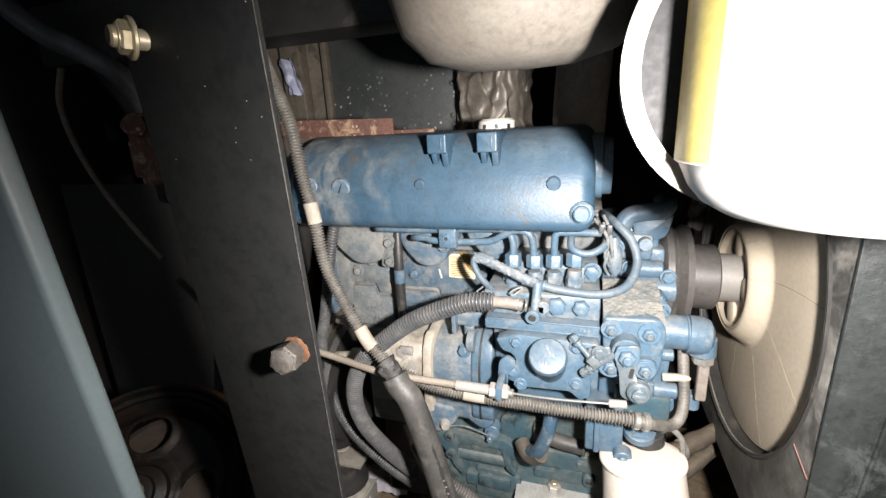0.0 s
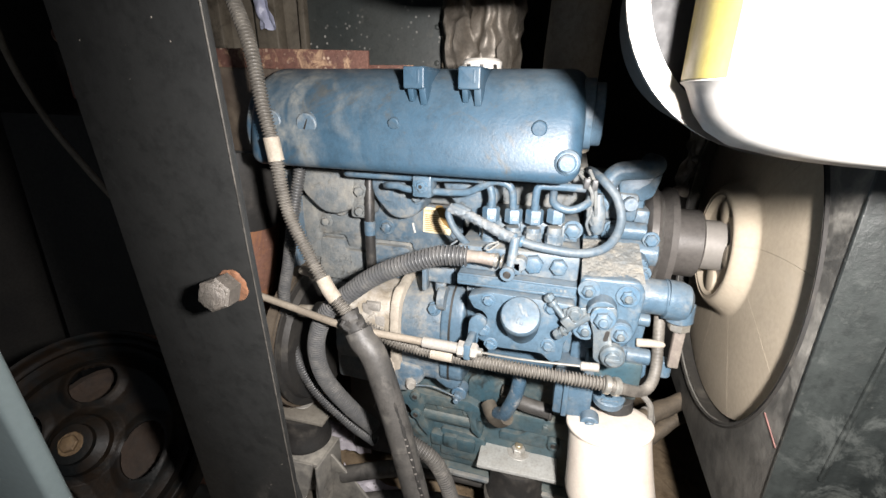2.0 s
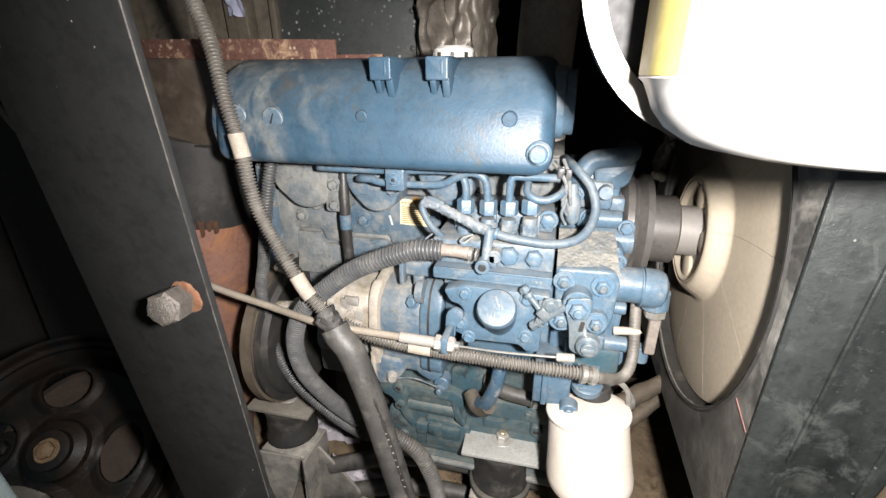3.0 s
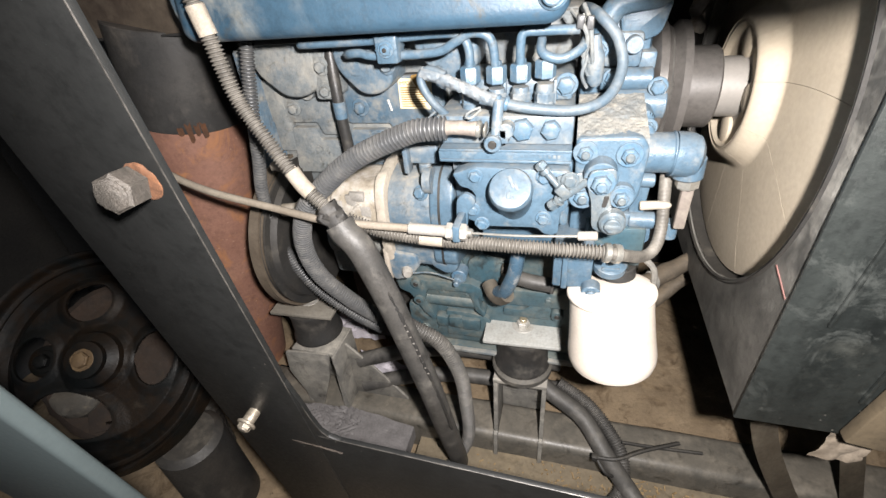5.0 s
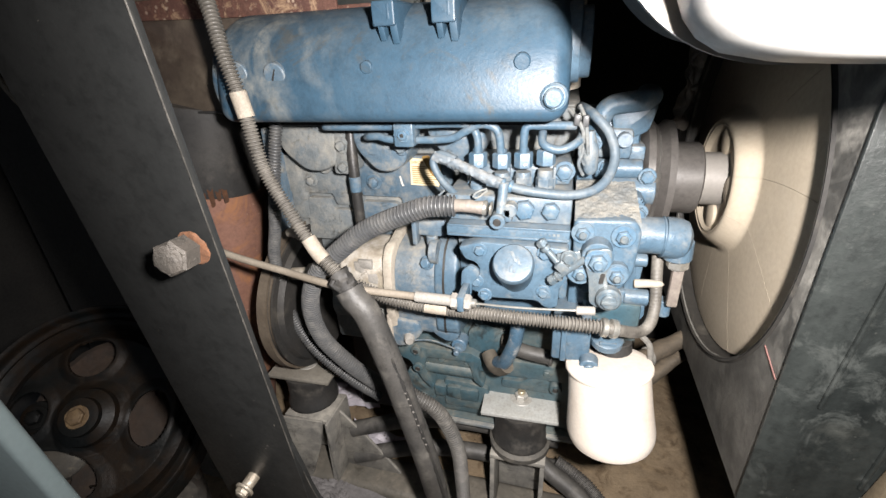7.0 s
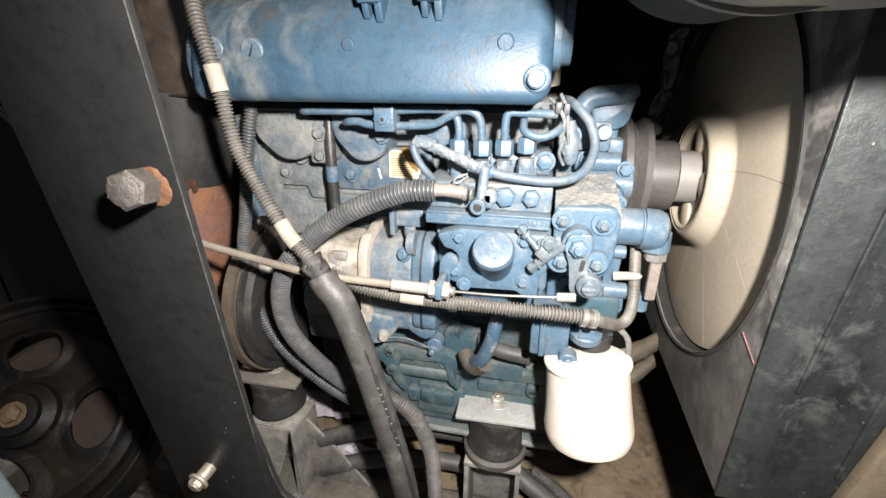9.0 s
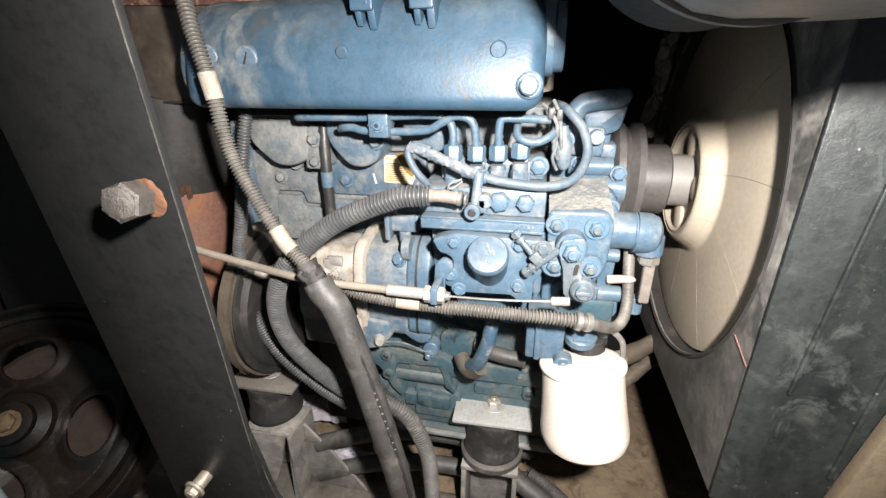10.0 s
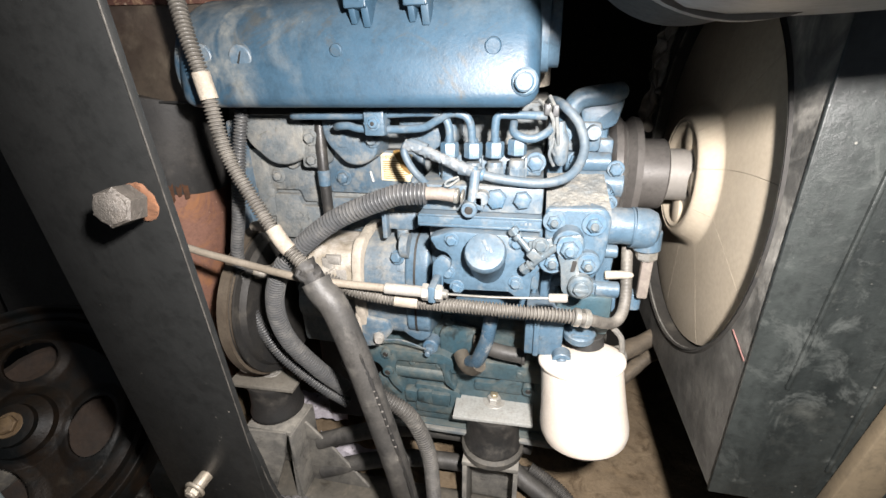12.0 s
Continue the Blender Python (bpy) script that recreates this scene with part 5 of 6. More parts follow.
def shroud():
    ob = thing("fan_shroud", (0.45, 0.75, FLOOR_Z), "black steel radiator shroud smeared with grease and dust", "shroud")
    hole = 0.200
    y0, y1, z0, z1 = 0.533, 1.02, 0.255, 0.86
    # face with the round opening
    bm = bmesh.new()
    seg = 96
    inner, outer = [], []
    for k in range(seg):
        w = 2 * math.pi * k / seg
        c, s = math.cos(w), math.sin(w)
        inner.append(bm.verts.new((AX, FAN_Y + hole * c, FAN_Z + hole * s)))
        t = min([((y1 if c > 0 else y0) - FAN_Y) / c if abs(c) > 1e-6 else 9, ((z1 if s > 0 else z0) - FAN_Z) / s if abs(s) > 1e-6 else 9])
        outer.append(bm.verts.new((AX, FAN_Y + t * c, FAN_Z + t * s)))
    for k in range(seg):
        j = (k + 1) % seg
        bm.faces.new((inner[k], inner[j], outer[j], outer[k]))
    for cy, cz in ((y0, z0), (y0, z1), (y1, z0), (y1, z1)):
        v = bm.verts.new((AX, cy, cz))
        near = sorted(outer, key=lambda q: (q.co - v.co).length)[:2]
        bm.faces.new((v, near[0], near[1]))
    bmesh.ops.recalc_face_normals(bm, faces=bm.faces)
    bmesh.ops.solidify(bm, geom=bm.faces[:], thickness=0.004)
    part("face", bm, SHROUD_FACE, ob)
    lip = lathe((AX - 0.006, FAN_Y, FAN_Z), (1, 0, 0), [(0, 0.204), (0.003, 0.207), (0.08, 0.207), (0.08, 0.200), (0.004, 0.200), (0, 0.202)], 96)
    bmesh.ops.delete(lip, geom=[f for f in lip.faces if len(f.verts) > 4], context="FACES_ONLY")
    part("rolled_lip", lip, BLACK, ob)
    part("front", join(box(AX - 0.0055, 0.70, y0 - 0.004, y0 - 0.0002, z0, z1, 0.0012)), SHROUD, ob)
    for x, zt in ((0.335, 0.60), (0.385, 0.52)):
        part("crease", turned(box(-0.0018, 0.0018, -0.0025, 0.001, -0.12, 0.12, 0.0012), Matrix.Translation((x, y0 - 0.004, zt - 0.1)) @ Matrix.Rotation(radians(4), 4, "Y")), SHROUD, ob)
    part("bottom", box(AX, 0.70, y0, y1, z0, z0 + 0.004, 0.0015), SHROUD, ob)
    part("scratch", turned(box(-0.0004, 0.0004, -0.0006, 0.0006, -0.016, 0.016, 0), Matrix.Translation((AX - 0.0046, 0.552, 0.402)) @ Matrix.Rotation(radians(-70), 4, "X")), mat("pink_scratch", (0.24, 0.12, 0.105), None, 0.7), ob, "thin pink scratch")
    rad = thing("radiator", (0.46, 0.76, 0.28), "dusty radiator core behind the fan", "radiator")
    part("core", box(0.47, 0.50, 0.545, 1.01, 0.265, 0.85), CORE, rad)
    for k in range(60):
        part("fin", box(0.462, 0.471, 0.56 + k * 0.0075, 0.5625 + k * 0.0075, 0.28, 0.84, 0), CORE, rad)


shroud()


# ---- the tank and canisters over the engine ----
def tank():
    ob = thing("air_cleaner", (0.21, 0.45, 0.72), "air cleaner canister with white bowl and yellowed label", "air cleaner")
    c = Vector((0.210, 0.45, 0.725))
    part("ring", pipe_wall(c + Vector((0, -0.002, 0)), c + Vector((0, 0.005, 0)), 0.0855, 0.0745, 72), RING, ob, "pale metal clamp ring")
    # canister body coloured black for the shade behind the ring
    part("canister", lathe(c + Vector((0, 0.008, 0)), (0, 1, 0), [(0, 0.078), (0.10, 0.080), (0.12, 0.07), (0.125, 0.0)], 56), SHADE_BLACK, ob)
    q = Vector((0.236, 0.43, 0.642))
    part("bowl", lathe(q, (0, 0, 1), [(0.0, 0.0), (0.0005, 0.040), (0.004, 0.057), (0.010, 0.067), (0.018, 0.0735), (0.026, 0.077), (0.030, 0.079), (0.032, 0.0815), (0.034, 0.080), (0.22, 0.080)], 96), TANK, ob, "white plastic bowl", 60)
    bm = bmesh.new()
    rows = []
    for k in range(15):
        w = radians(168 + 2.7 * k)
        rows.append([bm.verts.new((q.x + 0.0808 * math.cos(w), q.y + 0.0808 * math.sin(w), z)) for z in (0.675, 0.70, 0.78, 0.86)])
    for a, b in zip(rows, rows[1:]):
        for j in range(3):
            bm.faces.new((a[j], a[j + 1], b[j + 1], b[j]))
    bmesh.ops.recalc_face_normals(bm, faces=bm.faces)
    bmesh.ops.solidify(bm, geom=bm.faces[:], thickness=0.0006)
    part("label_strip", bm, TANK_YELLOW, ob, "yellowed label wrapping the side")


tank()


def upper_canister():
    ob = thing("intake_canister", (0.03, 0.62, 0.75), "large dusty beige canister above the valve cover", "canister")
    part("can", lathe((0.045, 0.60, 0.746), (0.0, -0.1, 1), [(0, 0.0), (0.002, 0.05), (0.012, 0.085), (0.035, 0.108), (0.07, 0.118), (0.25, 0.118)], 64), SHADED_CAN, ob, "", 70)
    d = thing("intake_duct", (0.10, 0.76, 0.70), "vertical beige rubber duct behind the valve cover", "duct")
    part("duct", tube([(0.095, 0.80, 0.60), (0.095, 0.79, 0.70), (0.10, 0.78, 0.80), (0.10, 0.76, 0.95)], 0.034, 28), CANISTER, d)
    b = thing("hood_beam", (-0.2, 0.8, 0.85), "dark steel beam under the hood", "beam")
    part("beam", box(-0.9, 0.5, 0.78, 0.86, 0.845, 0.95, 0.004), BLACK, b)


upper_canister()


# ---- hoses, conduits and cables ----
def hoses():
    ob = thing("wiring_conduit", (-0.2, 0.58, 0.6), "dusty corrugated grey conduit with cream tape bands", "conduit")
    pts = [(-0.285, 0.62, 0.90), (-0.248, 0.60, 0.796), (-0.212, 0.588, 0.715), (-0.198, 0.58, 0.655), (-0.189, 0.578, 0.612), (-0.180, 0.577, 0.549), (-0.160, 0.575, 0.505), (-0.131, 0.570, 0.460), (-0.098, 0.566, 0.427)]
    part("conduit", tube(pts, 0.0066, 14, 0.0023, 0.0034), CONDUIT_TAN, ob)
    part("tape", tube([(-0.1905, 0.578, 0.622), (-0.1885, 0.5777, 0.610), (-0.1865, 0.5775, 0.598)], 0.0082, 16, 0, 0, 0.004), TAPE, ob, "cream cloth tape")
    part("tape", tube([(-0.140, 0.5718, 0.474), (-0.131, 0.570, 0.460), (-0.121, 0.5687, 0.449)], 0.0081, 16, 0, 0, 0.004), TAPE, ob, "cream cloth tape")
    ob = thing("battery_conduit", (0.0, 0.6, 0.5), "thick grey corrugated conduit arching down to the starter", "conduit")
    pts = [(0.016, 0.600, 0.5085), (0.000, 0.599, 0.508), (-0.022, 0.598, 0.504), (-0.077, 0.594, 0.481), (-0.117, 0.592, 0.452), (-0.154, 0.594, 0.416), (-0.177, 0.602, 0.364), (-0.176, 0.612, 0.309), (-0.153, 0.63, 0.253), (-0.125, 0.65, 0.205)]
    part("conduit", tube(pts, 0.0098, 16, 0.0028, 0.0040), CONDUIT, ob)
    part("cable_end", rough_up(tube([(0.012, 0.600, 0.509), (0.028, 0.60, 0.5092), (0.046, 0.602, 0.507)], 0.0066, 14, 0, 0, 0.003), 0.008, 0.0012), BOOT, ob, "tan rubber cable boot")
    part("collar", join(cyl((0.043, 0.602, 0.5075), (0.0475, 0.602, 0.507), 0.0076), cyl((0.050, 0.602, 0.507), (0.0525, 0.602, 0.5067), 0.0074)), STEEL, ob)
    lug = thing("cable_bracket", (0.061, 0.6, 0.50), "dusty bracket with an eye bolt on the pump", "bracket")
    part("stem", cyl((0.062, 0.614, 0.530), (0.060, 0.606, 0.500), 0.0050, 0.0048), BLUE_DUSTY, lug)
    part("eye", join(cyl((0.058, 0.615, 0.4945), (0.058, 0.597, 0.4945), 0.0078), cyl((0.069, 0.618, 0.504), (0.069, 0.604, 0.504), 0.0072), box(0.058, 0.072, 0.604, 0.614, 0.492, 0.508, 0.003)), BLUE_DUSTY, lug)
    # black disc on the eye, painted as the shade in its bore
    part("bore_shade", cyl((0.058, 0.5975, 0.4945), (0.058, 0.5964, 0.4945), 0.0040), BLACK, lug)
    ob = thing("side_conduit", (-0.25, 0.67, 0.4), "thin corrugated grey conduit at the flywheel end", "conduit")
    part("conduit", tube([(-0.212, 0.66, 0.590), (-0.224, 0.650, 0.524), (-0.237, 0.645, 0.453), (-0.250, 0.645, 0.399), (-0.246, 0.645, 0.325), (-0.217, 0.645, 0.257), (-0.165, 0.648, 0.206), (-0.130, 0.66, 0.170)], 0.0070, 12, 0.0021, 0.0038), CONDUIT, ob)
    ob = thing("rubber_hose", (-0.04, 0.56, 0.1), "smooth scuffed black rubber hose hanging to the floor", "hose")
    part("hose", tube([(-0.094, 0.560, 0.424), (-0.088, 0.558, 0.414), (-0.073, 0.556, 0.395), (-0.053, 0.555, 0.330), (-0.036, 0.555, 0.257), (-0.020, 0.556, 0.180), (-0.014, 0.570, 0.09), (-0.012, 0.592, 0.0), (-0.016, 0.622, -0.090), (-0.018, 0.627, -0.106)], 0.0150, 20), HOSE, ob)
    seam = [Vector((-0.0480, 0.5465, 0.350)), Vector((-0.0315, 0.5460, 0.290)), Vector((-0.0145, 0.5465, 0.220)), Vector((-0.0040, 0.5500, 0.160)), Vector((0.0005, 0.5590, 0.100))]
    part("seam", rough_up(tube([tuple(q) for q in seam], 0.0022, 8, 0, 0, 0.004), 0.006, 0.0012), RUBBER, ob, "split seam along the sleeve")
    for k in range(9):
        u = 0.75 + k * 0.14
        q = seam[int(u)].lerp(seam[int(u) + 1], u - int(u)) + Vector((0.001, -0.0022, 0))
        part("stitch", box(q.x - 0.0011, q.x + 0.0011, q.y - 0.0004, q.y + 0.001, q.z - 0.0006, q.z + 0.0006, 0), COLLAR, ob)
    part("tie", join(rough_up(tube([(-0.108, 0.565, 0.438), (-0.100, 0.563, 0.429), (-0.090, 0.559, 0.414)], 0.0118, 18, 0, 0, 0.002), 0.006, 0.0025), tube([(-0.098, 0.548, 0.430), (-0.104, 0.545, 0.437), (-0.10, 0.55, 0.444)], 0.003, 8)), RUBBER, ob, "black tape binding")
    ob = thing("loom_conduit", (0, 0.6, 0.1), "black corrugated conduit looping down beside the hose", "conduit")
    part("conduit", tube([(-0.09, 0.60, 0.30), (-0.061, 0.60, 0.254), (-0.018, 0.602, 0.222), (0.004, 0.605, 0.165), (0.008, 0.61, 0.10), (0.006, 0.62, 0.0), (-0.010, 0.624, -0.065), (-0.038, 0.590, -0.094)], 0.0095, 14, 0.0018, 0.0036), HOSE, ob)
    ob = thing("throttle_cable", (0, 0.57, 0.42), "pale sheathed throttle cable with crimped ends", "cable")
    part("sheath", tube([(-0.43, 0.62, 0.50), (-0.34, 0.595, 0.462), (-0.266, 0.58, 0.443), (-0.180, 0.575, 0.428), (-0.108, 0.562, 0.424), (-0.073, 0.568, 0.419), (-0.020, 0.572, 0.4155)], 0.0042, 12, 0, 0, 0.006), SHEATH, ob)
    part("ferrule", join(cyl((-0.024, 0.572, 0.4157), (0.016, 0.572, 0.4152), 0.0058), hexagon((0.016, 0.572, 0.4152), (1, 0, 0), 0.0088, 0.006), hexagon((0.030, 0.572, 0.415), (1, 0, 0), 0.0088, 0.006)), FERRULE, ob, "white crimped ferrule")
    part("thread", cyl((0.016, 0.572, 0.4152), (0.042, 0.571, 0.4155), 0.0045), STEEL, ob)
    part("wire", tube([(0.04, 0.571, 0.4155), (0.09, 0.567, 0.419), (0.15, 0.564, 0.4255)], 0.0012, 8), STEEL, ob)
    part("end_ferrule", cyl((0.138, 0.565, 0.4241), (0.155, 0.5645, 0.4258), 0.0042), FERRULE, ob, "white crimped ferrule")
    ob = thing("vent_conduit", (0.1, 0.58, 0.4), "dusty tan corrugated conduit joined to a bent rubber hose", "conduit")
    part("conduit", tube([(-0.095, 0.578, 0.418), (-0.056, 0.582, 0.402), (-0.007, 0.586, 0.395), (0.025, 0.585, 0.395), (0.101, 0.580, 0.398), (0.165, 0.586, 0.394)], 0.0064, 12, 0.0024, 0.0034), CONDUIT_TAN, ob)
    part("tape", tube([(-0.018, 0.5855, 0.396), (-0.005, 0.586, 0.395), (0.008, 0.586, 0.395)], 0.0076, 14), TAPE, ob, "cream cloth tape")
    part("clip", join(cyl((0.164, 0.586, 0.3942), (0.170, 0.587, 0.393), 0.0095), cyl((0.173, 0.588, 0.3925), (0.179, 0.59, 0.391), 0.0095)), STEEL, ob, "steel hose clip")
    part("bent_hose", tube([(0.165, 0.586, 0.394), (0.180, 0.59, 0.390), (0.205, 0.618, 0.371), (0.217, 0.630, 0.374), (0.222, 0.643, 0.390), (0.221, 0.655, 0.42), (0.220, 0.68, 0.47)], 0.0060, 14, 0.0002, 0.004), CONDUIT_TAN, ob, "tan ribbed rubber hose")
    ob = thing("fuel_hose", (0.2, 0.62, -0.05), "black rubber hose running over the frame rail with a cable tie", "hose")
    part("hose", tube([(0.03, 0.76, 0.02), (0.09, 0.745, 0.012), (0.130, 0.722, 0.0), (0.184, 0.700, -0.025), (0.222, 0.655, -0.05), (0.260, 0.622, -0.084), (0.289, 0.585, -0.092), (0.342, 0.545, -0.092)], 0.0145, 16), HOSE, ob)
    part("second_hose", tube([(0.14, 0.745, 0.0), (0.19, 0.725, -0.018), (0.225, 0.692, -0.035), (0.248, 0.660, -0.06), (0.243, 0.617, -0.094), (0.194, 0.571, -0.095), (0.155, 0.555, -0.095)], 0.0105, 14, 0.002, 0.004), HOSE, ob)
    part("cable_tie", join(tube([(0.205, 0.640, -0.035), (0.235, 0.64, -0.03), (0.275, 0.662, -0.03), (0.335, 0.692, -0.035)], 0.003, 8), tube([(0.245, 0.675, -0.036), (0.30, 0.683, -0.046), (0.37, 0.690, -0.05)], 0.0028, 8), tube([(0.205, 0.640, -0.035), (0.222, 0.625, -0.05), (0.245, 0.640, -0.075)], 0.003, 8), box(0.198, 0.208, 0.635, 0.645, -0.042, -0.030, 0.002)), BLACK, ob)
    for k, (y, z) in enumerate(((0.738, 0.056), (0.735, -0.010))):
        ob = thing("coolant_hose", (-0.1, y, z), "dusty black rubber hose lying along the rail under the pan", "hose", "hoses along the rail")
        part("hose", tube([(-0.22, y - 0.03, z - 0.03), (-0.12, y - 0.015, z), (-0.03, y, z + 0.005), (0.06, y + 0.01, z - 0.005), (0.14, y + 0.02, z - 0.02)], 0.014, 16), HOSE, ob)


hoses()


# ---- frame rail, floor clutter and the wheel ----
def low_things():
    ob = thing("frame_rail", (0.1, 0.72, FLOOR_Z), "dusty black box section frame rail under the engine", "frame rail")
    part("rail", box(-0.75, 0.75, 0.660, 0.735, -0.15, -0.060, 0.014, 5), RAIL, ob)
    bm = bmesh.new()
    bmesh.ops.create_grid(bm, x_segments=90, y_segments=34, size=0.5)
    for v in bm.verts:
        x, y = 0.185 + v.co.x * 0.57, 0.556 + v.co.y * 0.209
        v.co = Vector((x, y, -0.108 + 0.0012 * noise.noise(Vector((x * 14, y * 14, 2))) + 0.0007 * noise.noise(Vector((x * 60, y * 60, 3)))))
    bmesh.ops.solidify(bm, geom=bm.faces[:], thickness=0.006)
    part("bottom_flange", bm, FLANGE, ob, "bottom flange caked with dirt", 60)
    for x in (0.042, 0.118):
        part("gusset_foot", prism([(0.652, -0.106), (0.664, -0.106), (0.664, -0.050), (0.658, -0.055)], "x", x - 0.0035, x + 0.0035, 0.001), BRACKET, ob)
    bm = bmesh.new()
    bmesh.ops.create_grid(bm, x_segments=110, y_segments=50, size=0.5)
    for v in bm.verts:
        x, y = v.co.x * 1.3 + 0.05, v.co.y * 0.5 + 0.985
        v.co = Vector((x, y, -0.070 + 0.006 * noise.noise(Vector((x * 8, y * 8, 0))) + 0.003 * noise.noise(Vector((x * 35, y * 35, 0)))))
    solid("belly_plate", bm, FLOOR, "belly plate under the engine caked with brown dirt", "floor plate", kind="structure")
    pad = bmesh.new()
    bmesh.ops.create_grid(pad, x_segments=110, y_segments=36, size=0.5)
    for v in pad.verts:
        x, y = v.co.x, v.co.y
        w = x + 0.5
        v.co = Vector((-0.38 + w * 0.275, 0.598 + (y + 0.5) * (0.068 - 0.03 * abs(x) * 1.2) + 0.004 * noise.noise(Vector((x * 6, y * 4, 7))), -0.092 + 0.0015 * noise.noise(Vector((x * 8, y * 3, 0))) - 0.006 * max(0.0, 0.10 - abs(noise.noise(Vector((x * 22, y * 7, 5))))) / 0.10 * (1.0 if x < 0.12 else 0.0)))
    bmesh.ops.solidify(pad, geom=pad.faces[:], thickness=-0.03)
    solid("foam_pad", pad, PAD, "crumbling lilac-grey foam pad wedged by the rail", "pad", angle=60)
    for corners, z, seed in (([(-0.355, 0.850), (-0.285, 0.850), (-0.215, 0.805), (-0.300, 0.800)], -0.022, 10), ([(-0.260, 0.775), (-0.085, 0.740), (-0.085, 0.728), (-0.215, 0.736)], -0.045, -8)):
        sc = bmesh.new()
        bmesh.ops.create_grid(sc, x_segments=40, y_segments=20, size=0.5)
        c0, c1, c2, c3 = [Vector((*q, z)) for q in corners]
        for v in sc.verts:
            a, b = v.co.x + 0.5, v.co.y + 0.5
            v.co = (c3 * (1 - a) + c2 * a) * (1 - b) + (c0 * (1 - a) + c1 * a) * b
            v.co += noise.noise_vector(v.co * 60 + Vector((seed, 0, 0))) * 0.006
        bmesh.ops.solidify(sc, geom=sc.faces[:], thickness=-0.02)
        solid("foam_scrap", sc, FOAM_PALE, "torn lilac-white foam scrap under the engine", "foam scrap", "foam scraps", angle=60)
    st = thing("rubber_strap", (0.42, 0.55, FLOOR_Z), "flat dusty brown rubber strap hanging in a loop to the floor", "strap")
    bm = bmesh.new()
    path = smooth_path([(0.365, 0.645, 0.252), (0.380, 0.642, 0.16), (0.405, 0.64, 0.075), (0.440, 0.638, 0.0), (0.485, 0.645, -0.08), (0.525, 0.658, -0.132), (0.556, 0.664, -0.128), (0.562, 0.664, -0.08), (0.535, 0.66, 0.0), (0.505, 0.66, 0.09), (0.485, 0.66, 0.18), (0.475, 0.66, 0.252)], 0.01)
    pairs = [(bm.verts.new(q + Vector((-0.018, -0.006, 0.004))), bm.verts.new(q + Vector((0.018, 0.006, -0.002)))) for q in path]
    for a, b in zip(pairs, pairs[1:]):
        bm.faces.new((a[0], a[1], b[1], b[0]))
    bmesh.ops.solidify(bm, geom=bm.faces[:], thickness=0.004)
    part("strap", bm, DUSTY_HOSE, st)
    solid("pale_board", turned(box(0, 0.032, -0.012, 0, 0.0, 0.40, 0.002), Matrix.Translation((0.374, 0.527, 0.262)) @ Matrix.Rotation(radians(9), 4, "Y")), BOARD, "pale dusty wooden board leaning on the shroud", "board")
    # wood chips on the floor
    chips = bmesh.new()
    for k in range(4400):
        x, y = random.uniform(0.0, 0.62), random.uniform(0.46, 0.655)
        if noise.noise(Vector((x * 9, y * 9, 4))) < random.uniform(-0.35, 0.25) or random.random() > 0.30 + max(0.0, x - 0.12) * 2.0:
            continue
        n, w, a = random.uniform(0.0008, 0.0026) * random.choice((1, 1, 1, 1.9)), random.uniform(0.0005, 0.0013), random.uniform(0, math.pi)
        c, s = math.cos(a), math.sin(a)
        z = FLOOR_Z + 0.006 * noise.noise(Vector((x, y, 0)) * 9) + 0.006 if x > 0.47 else -0.1068
        q = [chips.verts.new((x + u * n * c - v * w * s, y + u * n * s + v * w * c, z + t + random.uniform(0, 0.002))) for t in (0, 0.0012) for u, v in ((-1, -1), (1, -1), (1, 1), (-1, 1))]
        for f in ((3, 2, 1, 0), (4, 5, 6, 7), (0, 1, 5, 4), (1, 2, 6, 5), (2, 3, 7, 6), (3, 0, 4, 7)):
            chips.faces.new([q[i] for i in f])
    solid("wood_chips", chips, CHIPS, "loose pale wood chips on the dirt floor", "wood chips", kind="stuff")


low_things()


